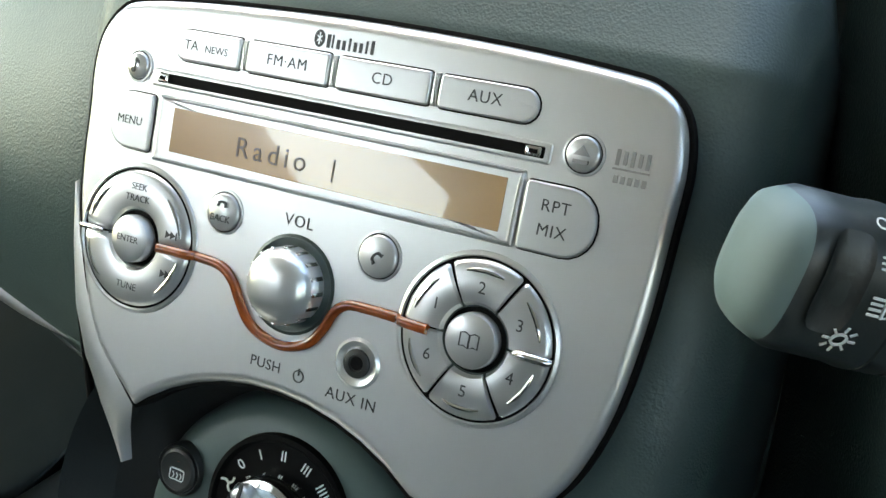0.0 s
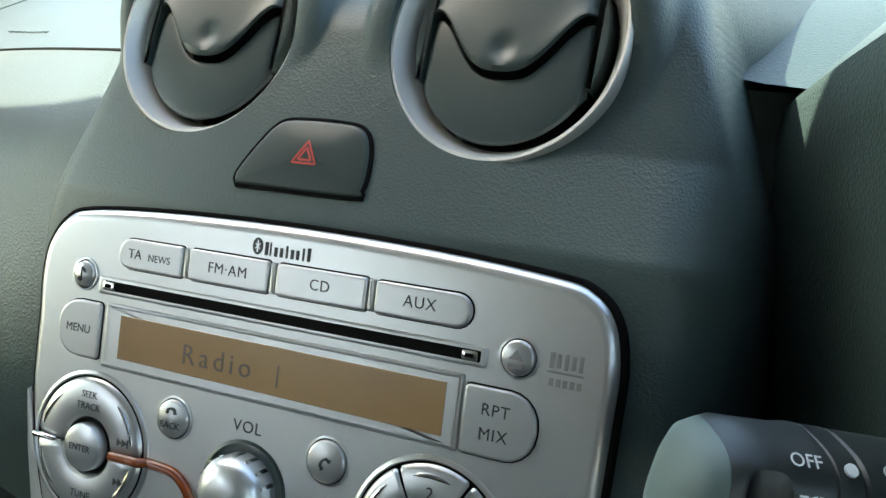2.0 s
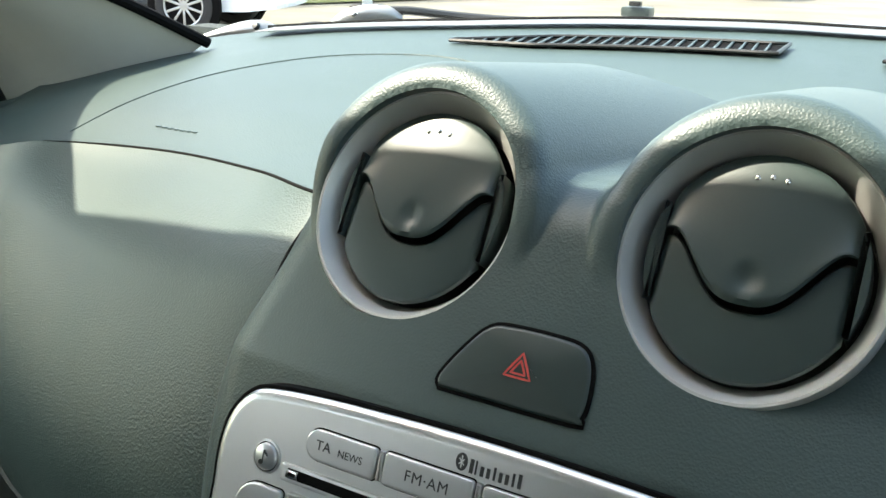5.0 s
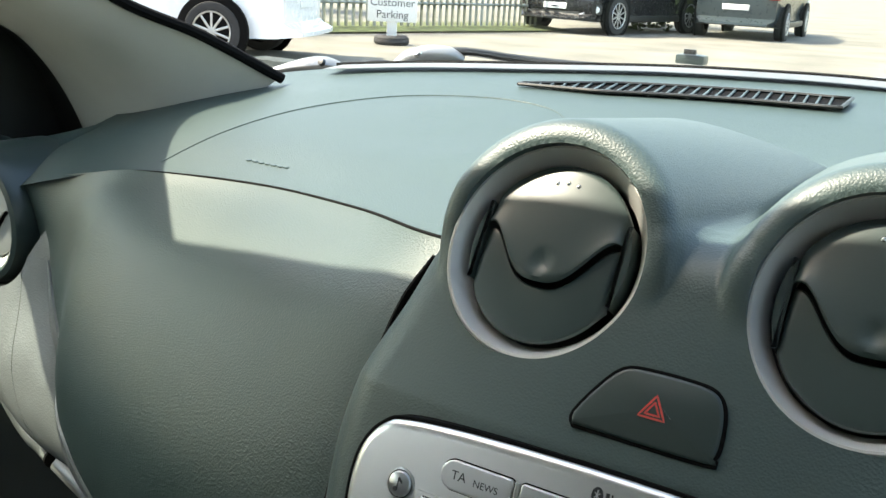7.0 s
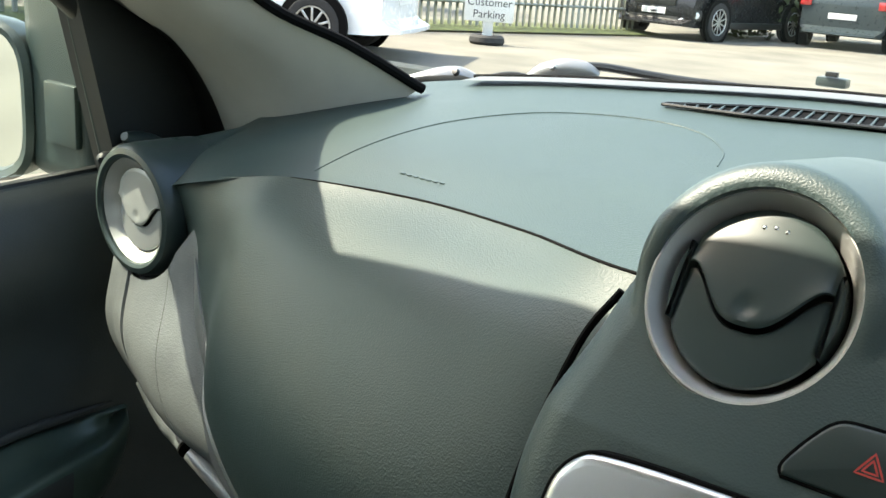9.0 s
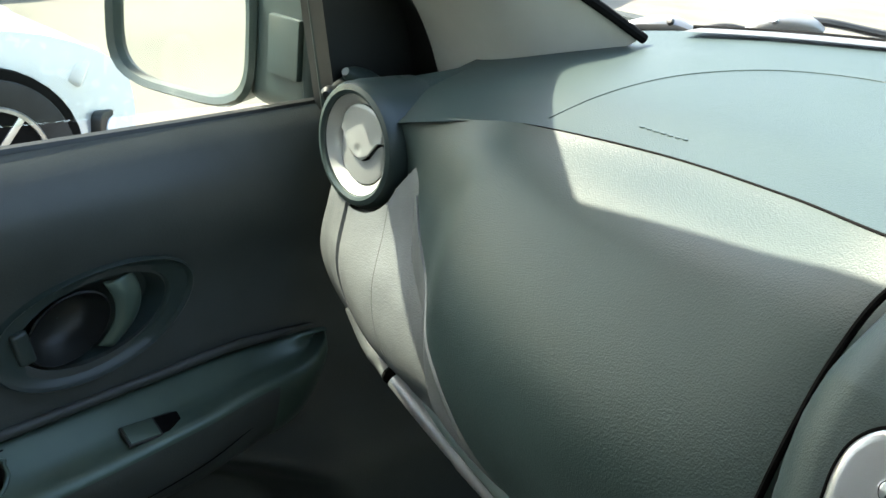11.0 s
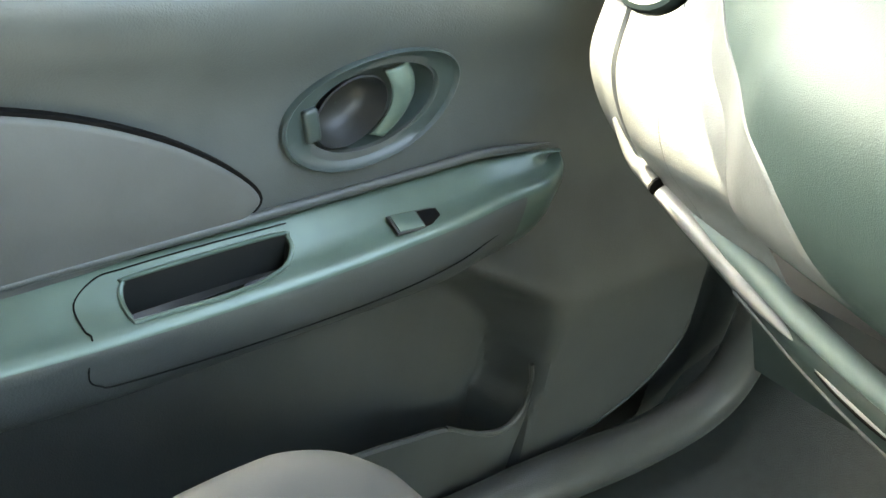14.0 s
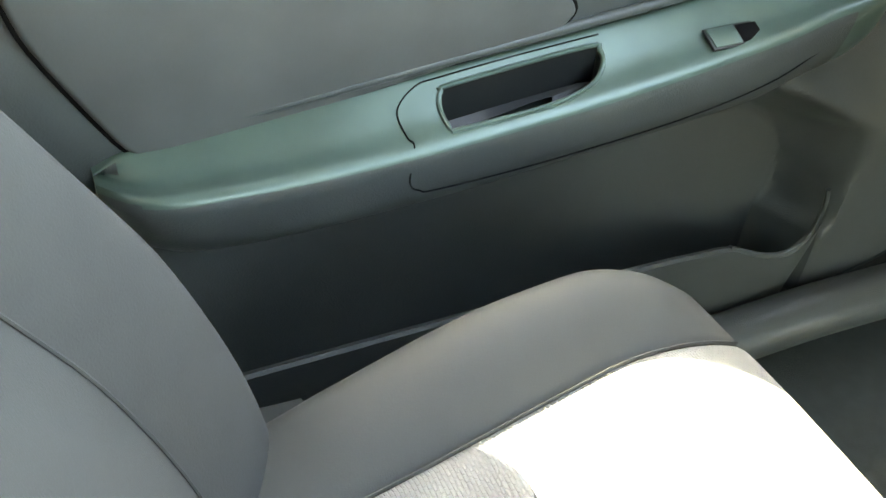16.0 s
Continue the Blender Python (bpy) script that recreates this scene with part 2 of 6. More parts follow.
def spline(points, n=10):
    """A smooth line through the points."""
    ps = [Vector(p) for p in points]
    ps = [ps[0] * 2 - ps[1], *ps, ps[-1] * 2 - ps[-2]]
    out = []
    for i in range(1, len(ps) - 2):
        a, b, c, d = ps[i - 1:i + 3]
        for k in range(n):
            t = k / n
            out.append(0.5 * (2 * b + (c - a) * t + (2 * a - 5 * b + 4 * c - d) * t * t + (3 * b - a - 3 * c + d) * t ** 3))
    out.append(ps[-2].copy())
    return out


def tube(points, r, n=10, flat=1.0, up=(0, 0, 1), ends=True):
    """A rod along the points; r may be a list; flat squeezes it along up."""
    ps = [Vector(p) for p in points]
    rs = r if isinstance(r, (list, tuple)) else [r] * len(ps)
    up = Vector(up)
    bm = bmesh.new()
    rows = []
    for i, p in enumerate(ps):
        t = (ps[min(i + 1, len(ps) - 1)] - ps[max(i - 1, 0)]).normalized()
        s = t.cross(up)
        s = s.normalized() if s.length > 1e-6 else t.orthogonal().normalized()
        u = s.cross(t)
        rows.append([bm.verts.new(p + (s * math.cos(2 * math.pi * k / n) + u * flat * math.sin(2 * math.pi * k / n)) * rs[i]) for k in range(n)])
    for a, b in zip(rows, rows[1:]):
        for k in range(n):
            bm.faces.new((a[k], a[(k + 1) % n], b[(k + 1) % n], b[k]))
    if ends:
        bm.faces.new(rows[0][::-1])
        bm.faces.new(rows[-1])
    return bm


def band(outline, width, z0, z1):
    """A closed raised line that follows an outline (x, y)."""
    n = len(outline)
    bm = bmesh.new()
    rows = []
    for i in range(n):
        a, b, p = Vector(outline[i - 1]), Vector(outline[(i + 1) % n]), Vector(outline[i])
        t = (b - a).normalized()
        q = Vector((-t.y, t.x)) * width / 2
        rows.append([bm.verts.new((*(p + s * q), z)) for s, z in ((1, z0), (1, z1), (-1, z1), (-1, z0))])
    for i in range(n):
        a, b = rows[i], rows[(i + 1) % n]
        for k in range(3):
            bm.faces.new((a[k], a[k + 1], b[k + 1], b[k]))
    return bm


def lettering(text, size, mat, parent, at, name="lettering", space=1.0, label=""):
    """Words in the built-in font, lying in the x-y plane of the pose at, centred on it."""
    cu = bpy.data.curves.new(name, "FONT")
    cu.body, cu.size, cu.align_x, cu.align_y, cu.extrude = text, size, "CENTER", "CENTER", 0.00006
    cu.space_character, cu.resolution_u = space, 3
    tmp = new("tmp_text", cu)
    bpy.context.view_layer.update()
    me = bpy.data.meshes.new_from_object(tmp.evaluated_get(bpy.context.evaluated_depsgraph_get()))
    bpy.data.objects.remove(tmp)
    me.materials.clear()
    me.materials.append(mat)
    ob = new(name, me)
    if parent is not None:
        ob.parent = parent
    ob.matrix_basis = at
    if label:
        tagged(ob, label)
    return ob


def lerp_table(rows, x):
    """Smooth look-up in rows of (key, value...)."""
    if x <= rows[0][0]:
        return rows[0][1:]
    for a, b in zip(rows, rows[1:]):
        if x <= b[0]:
            t = (x - a[0]) / (b[0] - a[0])
            i = rows.index(a)
            out = []
            for k in range(1, len(a)):
                pm = rows[max(i - 1, 0)]
                pn = rows[min(i + 2, len(rows) - 1)]
                ma = (b[k] - pm[k]) / max(b[0] - pm[0], 1e-9) * (b[0] - a[0])
                mb = (pn[k] - a[k]) / max(pn[0] - a[0], 1e-9) * (b[0] - a[0])
                h = t * t * (3 - 2 * t)
                out.append(a[k] * (1 - h) + b[k] * h + (t ** 3 - 2 * t * t + t) * ma + (t ** 3 - t * t) * mb)
            return tuple(out)
    return rows[-1][1:]

# ---- ground and car shell (setting) ----
GZ = 0.13


def ground_z(x, y):
    return GZ - 0.725 * math.exp(-((x + 4.6) / 3.0) ** 2 - ((y - 0.8) / 3.6) ** 2)


def ground_at(a, b):
    x, y = -4 + 150 * (2 * a - 1) ** 3, 1 + 220 * (2 * b - 1) ** 3
    return (x, y, ground_z(x, y))


ground_bm = sheet(ground_at, 80, 80)
shape("ground", ground_bm, m_ground, "sunlit worn tarmac of a car park", "ground", kind="structure")

# Dash top: far edge under the windscreen, seam and front bulge, given by the distance from the centre line.
TOP = [  # x, far y, far z, mid y, mid z, seam y, seam z
    (-0.60, 0.34, 1.030, 0.29, 1.015, 0.20, 0.975),
    (-0.52, 0.42, 1.060, 0.33, 1.042, 0.19, 0.998),
    (-0.42, 0.49, 1.073, 0.36, 1.060, 0.184, 1.022),
    (-0.30, 0.55, 1.080, 0.36, 1.066, 0.174, 1.033),
    (-0.20, 0.59, 1.085, 0.35, 1.066, 0.140, 1.042),
    (-0.12, 0.61, 1.087, 0.34, 1.066, 0.100, 1.050),
    (-0.06, 0.62, 1.088, 0.34, 1.067, 0.092, 1.062),
    (0.00, 0.62, 1.088, 0.34, 1.069, 0.090, 1.070),
    (0.06, 0.62, 1.088, 0.34, 1.068, 0.092, 1.066),
    (0.12, 0.61, 1.087, 0.34, 1.068, 0.100, 1.050),
    (0.30, 0.55, 1.080, 0.34, 1.066, 0.10, 1.045),
    (0.60, 0.36, 1.040, 0.29, 1.030, 0.10, 1.010),
]
FRONT = [  # x, seam y, z, shoulder y, z, belly y, z, lower y, z, edge y, z
    (-0.60, 0.203, 0.974, 0.210, 0.950, 0.228, 0.880, 0.235, 0.81, 0.250, 0.772),
    (-0.56, 0.198, 0.985, 0.203, 0.955, 0.222, 0.880, 0.228, 0.81, 0.240, 0.772),
    (-0.520, 0.196, 1.000, 0.190, 0.962, 0.186, 0.885, 0.194, 0.81, 0.214, 0.770),
    (-0.47, 0.187, 1.012, 0.170, 0.970, 0.156, 0.890, 0.172, 0.81, 0.202, 0.768),
    (-0.42, 0.184, 1.022, 0.148, 0.983, 0.115, 0.895, 0.130, 0.81, 0.188, 0.764),
    (-0.30, 0.174, 1.033, 0.112, 0.995, 0.065, 0.905, 0.092, 0.81, 0.182, 0.744),
    (-0.20, 0.140, 1.042, 0.080, 1.003, 0.036, 0.910, 0.068, 0.81, 0.180, 0.722),
    (-0.12, 0.098, 1.050, 0.058, 1.006, 0.028, 0.910, 0.060, 0.81, 0.172, 0.705),
    (0.05, 0.100, 1.050, 0.080, 1.008, 0.055, 0.910, 0.085, 0.81, 0.165, 0.73),
    (0.12, 0.108, 1.046, 0.104, 1.008, 0.100, 0.910, 0.110, 0.81, 0.165, 0.73),
    (0.20, 0.112, 1.044, 0.110, 1.008, 0.110, 0.910, 0.120, 0.81, 0.165, 0.73),
]


def dash_top(a, b):
    x = -0.60 + 1.20 * a
    fy, fz, my, mz, sy, sz = lerp_table(TOP, x)
    p = [Vector((x, *q)) for q in ((sy, sz), (sy * 0.6 + my * 0.4, sz * 0.5 + mz * 0.5 + 0.003), (my, mz), (fy, fz))]
    return spline(p, 20)[round(b * 60)]


def dash_front(a, b):
    x = -0.60 + 0.80 * a
    v = lerp_table(FRONT, x)
    p = [Vector((x, v[2 * k], v[2 * k + 1])) for k in range(5)]
    return spline(p, 15)[round(b * 60)]


dashboard = thing("dashboard", "dark teal-grey grained plastic dashboard under the windscreen", "dashboard", kind="structure")
part("dash_top", sheet(dash_top, 90, 60), m_dash, dashboard)
part("dash_front", sheet(dash_front, 110, 60), m_dash, dashboard)
seam_line = [Vector((x, *lerp_table(FRONT, x)[:2])) + Vector((0, -0.0001, 0.0001)) for x in [-0.418 + 0.31 * k / 50 for k in range(51)]]
part("dash_seam", tube(seam_line, [0.0002 + 0.0006 * min(1, k / 12) for k in range(51)], 6), m_void, dashboard, "thin dark seam of the airbag cover")


def on_top(x, y):
    """A point on the dash top."""
    fy, fz, my, mz, sy, sz = lerp_table(TOP, x)
    p = spline([(x, sy, sz), (x, sy * 0.6 + my * 0.4, sz * 0.5 + mz * 0.5 + 0.003), (x, my, mz), (x, fy, fz)], 20)
    for a, b in zip(p, p[1:]):
        if a.y <= y <= b.y:
            return a.lerp(b, (y - a.y) / max(b.y - a.y, 1e-6))
    return p[-1] if y > p[-1].y else p[0]


cover = spline([(-0.165, 0.30, 0), (-0.180, 0.345, 0), (-0.215, 0.385, 0), (-0.265, 0.395, 0), (-0.33, 0.37, 0), (-0.375, 0.31, 0), (-0.395, 0.24, 0), (-0.405, 0.195, 0)], 8)
part("cover_groove", tube([on_top(p.x, p.y) + Vector((0, 0, 0.0001)) for p in cover], 0.0006, 6), m_dash, dashboard)
for k in range(7):
    q = on_top(-0.335 + 0.0062 * k, 0.205 - 0.0012 * k)
    part("embossed_bar", box(q.x, q.y, q.z + 0.0001, 0.0036, 0.0040, 0.0005, 0.0002), m_dash, dashboard)
gap_pts = [(-0.1105, 0.079, -0.0475), (-0.121, 0.0585, -0.048), (-0.128, 0.0285, -0.048), (-0.130, 0.006, -0.045), (-0.132, -0.020, -0.044), (-0.134, -0.054, -0.045), (-0.138, -0.09, -0.048), (-0.13, -0.14, -0.055)]
part("console_gap", tube(spline(gap_pts, 6), 0.0018, 8), m_void, dashboard, "dark gap beside the console",
     at=Matrix(((1, 0, 0, 0), (0, 0.3323, -0.9432, 0), (0, 0.9432, 0.3323, 0.9915), (0, 0, 0, 1))))

# ---- centre console ----
PM = Matrix(((1, 0, 0, 0), (0, 0.3323, -0.9432, 0), (0, 0.9432, 0.3323, 0.9915), (0, 0, 0, 1)))   # across, up the face, out of it
VENT_L, VENT_R, VENT_V, VENT_TALL = -0.0530, 0.0542, 0.0905, 1.06


def body_half(v):
    return lerp_table([(-0.25, 0.052), (-0.15, 0.064), (-0.134, 0.073), (-0.118, 0.089), (-0.10, 0.100), (-0.085, 0.107), (-0.07, 0.114), (-0.05, 0.121), (0.0, 0.126), (0.03, 0.122), (0.06, 0.112), (0.085, 0.105), (0.12, 0.09), (0.16, 0.06)], v)[0]


VENT_TILT = radians(-11.5)
VENT_N = -0.0195
VENT_TOE = radians(0.5)


def smooth_max(a, b, k):
    h = max(k - abs(a - b), 0) / k
    return max(a, b) + h * h * k / 4


def brim(u, v):
    """The swollen rim round the nearer vent: its height over the panel's plane, and the distance from the vent's axis."""
    mx = VENT_R if u > 0 else VENT_L
    du, dv = u - mx, (v - VENT_V) / math.cos(VENT_TILT) / VENT_TALL
    r = math.hypot(du, dv)
    s = dv / max(r, 1e-6)
    k = max(0, (s + 0.25) / 1.25)
    crest = 0.0026 + 0.0024 * k * k - (0.0121 * min(1, (0.40 - s) / 0.9) ** 1.2 if s < 0.40 else 0)
    e, size = r - 0.0392 - 0.0010 * k, 0.0056 + 0.0008 * k
    if e > 0:
        t = min(e / size, 0.97)
        crest -= size * (1 - math.sqrt(1 - t * t)) + max(0, e - 0.97 * size) * 4.0
    elif e < -0.0012:
        crest -= 0.45 * (-e - 0.0012) ** 2 / 0.003
    return VENT_N + (v - VENT_V) * math.tan(VENT_TILT) - abs(math.tan(VENT_TOE)) * du * (1 if u > 0 else -1) + crest / math.cos(VENT_TILT), r


def face_n(u, v):
    """How far the console's face stands out of the panel's plane."""
    base = -0.0035 - 0.26 * max(v - 0.030, 0) + (0.10 * min(v + 0.07, 0))
    base -= (0.9 if u < 0 else lerp_table([(0.028, 0.30), (0.058, 0.9)], v)[0]) * u * u
    side = abs(u) - body_half(v) if u < 0 else abs(u) - (body_half(v) * 0.1 + 0.126 * 0.9)
    if u > 0:
        top = v - lerp_table([(0.0, 0.108), (0.03, 0.109), (0.0555, 0.118), (0.076, 0.130), (0.090, 0.127), (0.100, 0.119), (0.107, 0.107), (0.113, 0.090), (0.13, 0.03)], u)[0]
    else:
        top = v - 0.108 + 0.15 * max(0, abs(u) - 0.03)
    d = max(side, top)
    r = 0.020
    if d > -r:
        t = min(d + r, r * 0.97) / r
        base -= r * (1 - math.sqrt(1 - t * t))
        if d > 0:
            base -= min(d * (4.0 + 16 * max(0, min(1, (u - 0.05) / 0.02))), 0.30)
    lip, rad = brim(u, v)
    n = smooth_max(base, lip, 0.006 + (0.005 + 0.012 * math.exp(-(u / 0.022) ** 2)) * max(0, min(1, (v - 0.070) / 0.030))) if rad > 0.0361 else lip
    if rad < 0.0359:
        n = min(n, -0.060)
    # the round opening for the climate unit
    hole = math.hypot(u + 0.006, v + 0.157)
    if hole < 0.0845:
        n = min(n, -0.050)
    return n


def console_face(v0, v1, nv):
    nu, u0, u1 = 320, -0.165, 0.150

    def at(a, b):
        u, v = u0 + (u1 - u0) * a, v0 + (v1 - v0) * b
        mx = VENT_R if u > 0 else VENT_L
        c = math.cos(VENT_TILT)
        d = math.hypot(u - mx, (v - VENT_V) / c / VENT_TALL)
        if 0.0355 < d < 0.0373:      # a clean round edge for the vent's opening
            u, v = mx + (u - mx) * 0.0365 / d, VENT_V + (v - VENT_V) * 0.0365 / d
        return (u, v, face_n(u, v))
    return sheet(at, nu, nv)


console = thing("centre_console", "dark grained centre console with rounded hoods over two air vents", "console", at=PM)
part("upper_face", console_face(-0.030, 0.165, 190), m_console, console)
part("lower_face", console_face(-0.215, -0.030, 150), m_console, console)



def vent(mx, name="air_vent"):
    at = PM @ Matrix.Translation((mx, VENT_V, VENT_N)) @ Matrix.Rotation(VENT_TOE * (1 if mx > 0 else -1), 4, "Y") @ Matrix.Rotation(VENT_TILT, 4, "X") @ Matrix.Diagonal((1, VENT_TALL, 1, 1))
    v = thing(name, "round dashboard air vent with satin metal ring and dark flap", "air vent", at=at, group="round centre air vents")
    part("ring", lathe([(0.0309, -0.030), (0.0311, -0.0104), (0.0316, -0.0092), (0.0350, -0.0016), (0.0357, -0.0003), (0.0365, -0.0002), (0.0373, -0.0010), (0.0376, -0.004), (0.0376, -0.03)], 96), m_ring, v)
    part("barrel", lathe([(0.0314, -0.0098), (0.0310, -0.013), (0.0310, -0.030), (0.0, -0.032)], 60), m_black, v)
    return v


def flap_surface(a, b, upper):
    """The flap's two halves meet along a dipped line."""
    x = -0.0262 + 0.0524 * a
    rim = math.sqrt(max(0.0300 ** 2 - x * x, 0))
    w = min(1, abs(x) / 0.0240) ** 1.5
    dip = -0.0112 + 0.0170 * w * w * (3 - 2 * w)
    lo, hi = (dip + 0.0006, rim) if upper else (-rim, dip - 0.0006)
    y = lo + (hi - lo) * b
    z = -0.0035 - 3.5 * x * x - 2.2 * y * y
    if upper:
        z += 0.0022 * (1 - b) ** 2
        edge = min(b, 1 - b, ) * 0.03
    else:
        z -= 0.0012 * b ** 2
    z -= 0.0016 * max(0, 1 - min(a, 1 - a) / 0.04) ** 2 + 0.0012 * max(0, 1 - min(b, 1 - b) / 0.05) ** 2
    d = math.hypot(x + 0.0, y + 0.004)
    if upper and d < 0.0058:
        z -= 0.0012 * (0.5 + 0.5 * math.cos(d / 0.0058 * math.pi))
    return (x, y, z)


FLAP_AT = Matrix.Translation((0, 0, 0.0016)) @ Matrix.Diagonal((0.985, 1.030, 1.0, 1))


def vent_flap(v):
    for upper, name in ((True, "upper_flap"), (False, "lower_flap")):
        f = part(name, sheet(lambda a, b: flap_surface(a, b, upper), 44, 30), m_flap, v, at=FLAP_AT)
        if upper:
            for k in (-1, 0, 1):
                y = 0.0235 - 0.0006 * abs(k)
                part("indicator_dot", lathe([(0.0, 0.0004), (0.0005, 0.0003), (0.0008, 0.0)], 12), m_chrome, f,
                     at=Matrix.Translation((k * 0.0041, y, -0.0035 - 3.5 * (k * 0.0041) ** 2 - 2.2 * y * y + 0.0002)))
    for s in (-1, 1):
        lens = [(s * math.sqrt(0.0302 ** 2 - (0.0135 * k / 6) ** 2), 0.0135 * k / 6) for k in range(-6, 7)] + [(s * 0.0268, 0.0135), (s * 0.0268, -0.0135)]
        part("side_cheek", plate(lens, -0.016, -0.0050, 0.0007), m_flap, v, at=FLAP_AT)


for mx in (VENT_L, VENT_R):
    vent_flap(vent(mx))

# ---- radio panel ----
radio = thing("car_radio", "silver car radio panel with amber display, round dials and buttons", "car radio", at=PM)


def panel_outline():
    left = [(-0.0975, -0.013), (-0.0968, -0.042), (-0.0905, -0.070), (-0.0800, -0.093), (-0.0600, -0.1105)]
    arch = []
    for k in range(13):
        a = radians(134 - 88 * k / 12)
        arch.append((-0.0045 + 0.084 * math.cos(a), -0.1735 + 0.084 * math.sin(a)))
    right = [(0.0665, -0.1105), (0.0880, -0.093), (0.0985, -0.070), (0.1030, -0.042), (0.1044, -0.013)]
    top = [(0.1046, 0.003), (0.1015, 0.0150), (0.0945, 0.0215), (0.0840, 0.0238), (0.05, 0.0262), (0.0, 0.0272), (-0.05, 0.0258),
           (-0.080, 0.0232), (-0.0895, 0.0195), (-0.0958, 0.0110), (-0.0980, 0.0)]
    out = [(p.x, p.y) for p in spline([(*p, 0) for p in left], 4)] + arch[1:-1] + [(p.x, p.y) for p in spline([(*p, 0) for p in right + top + left[:1]], 4)][:-1]
    return out


def grow(outline, d):
    n = len(outline)
    out = []
    for i in range(n):
        a, b, p = Vector(outline[i - 1]), Vector(outline[(i + 1) % n]), Vector(outline[i])
        t = (b - a).normalized()
        out.append(tuple(p + Vector((t.y, -t.x)) * d))
    return out


OUT = panel_outline()
part("rim_shadow_gap", plate(grow(OUT, 0.0011), -0.012, -0.0022, 0.0004), m_void, radio, "black gap round the panel")
part("panel", plate(OUT, -0.012, 0.0, 0.0036, 4), m_silver, radio)
FLANK = [  # inner u, v, n, outer u, v, n
    (-0.0975, -0.040, -0.0012, -0.1015, -0.044, -0.010),
    (-0.0945, -0.058, -0.0012, -0.1015, -0.066, -0.012),
    (-0.0880, -0.076, -0.0012, -0.0985, -0.090, -0.012),
    (-0.0780, -0.094, -0.0012, -0.0925, -0.105, -0.012),
    (-0.0605, -0.1105, -0.0012, -0.0845, -0.119, -0.012),
    (-0.0632, -0.120, -0.005, -0.0760, -0.129, -0.012),
    (-0.0640, -0.133, -0.009, -0.0690, -0.136, -0.012),
]


def flank_at(a, b, s):
    k = min(5, int(a * 6))
    q = [x + (y - x) * (a * 6 - k) for x, y in zip(FLANK[k], FLANK[k + 1])]
    return (-s * (q[0] + (q[3] - q[0]) * b) + (0.0055 if s > 0 else 0), q[1] + (q[4] - q[1]) * b, q[2] + (q[5] - q[2]) * b + 0.0040 * math.sin(math.pi * b))


part("panel_flank", sheet(lambda a, b: flank_at(a, b, -1), 36, 6), m_silver, radio, "grey flank of the panel")


def raised(name, outline, z0=-0.001, z1=0.0016, bevel=0.0006, mat=m_button, dome=0.0, gap=0.00045, label=""):
    g = part(name, plate(outline, z0, z1, bevel, 3, dome), mat, radio, label)
    part("gap", plate(grow(outline, gap), -0.001, 0.00018, 0.0001, 1), m_void, g)
    return g


def say(text, size, u, v, w, parent, mat=m_ink, space=1.0):
    return lettering(text, size * 0.84, mat, parent, Matrix.Translation((u, v, w)), space=space)


SOURCE = [("TA NEWS", rounded(-0.0620, 0.0062, -0.0362, 0.0160, (0.0046, 0.0012, 0.0012, 0.0046)), -0.0490),
          ("FM\u00b7AM", rounded(-0.0334, 0.0062, -0.0035, 0.0160, 0.0012), -0.0184),
          ("CD", rounded(-0.0006, 0.0062, 0.0304, 0.0158, 0.0012), 0.0149),
          ("AUX", rounded(0.0333, 0.0062, 0.0632, 0.0156, (0.0012, 0.0046, 0.0046, 0.0012)), 0.0476)]
for word, o, u in SOURCE:
    b = raised("source_button", o, label="silver button marked " + word.replace("\u00b7", " "))
    if word == "TA NEWS":
        say("TA", 0.0052, u - 0.0062, 0.0112, 0.00165, b)
        say("NEWS", 0.0039, u + 0.0038, 0.0107, 0.00165, b)
    else:
        say(word, 0.0056, u, 0.0111, 0.00165, b, space=1.1)
for u in (-0.0348, -0.0021, 0.0318):
    part("button_divider", plate(rounded(u - 0.0010, 0.0064, u + 0.0010, 0.0158, 0.0004), -0.001, 0.0011, 0.0005), m_silver, radio)

# disc slot with its end blocks
part("slot_surround", plate(rounded(-0.0700, -0.0034, 0.0690, 0.0024, 0.0010), -0.001, 0.0009, 0.0006), m_silver, radio)
part("disc_slot", plate(rounded(-0.0672, -0.0020, 0.0672, 0.0012, 0.0004), -0.001, 0.00105, 0.0001, 1), m_void, radio, "black disc slot")
for u in (-0.0648, 0.0642):
    e = part("slot_end", box(u, -0.0004, 0.0012, 0.0046, 0.0026, 0.0014, 0.0003), m_chrome, radio)
    part("slot_lamp", box(u, -0.0004, 0.0019, 0.0026, 0.0012, 0.0003, 0.0001), m_void, e)

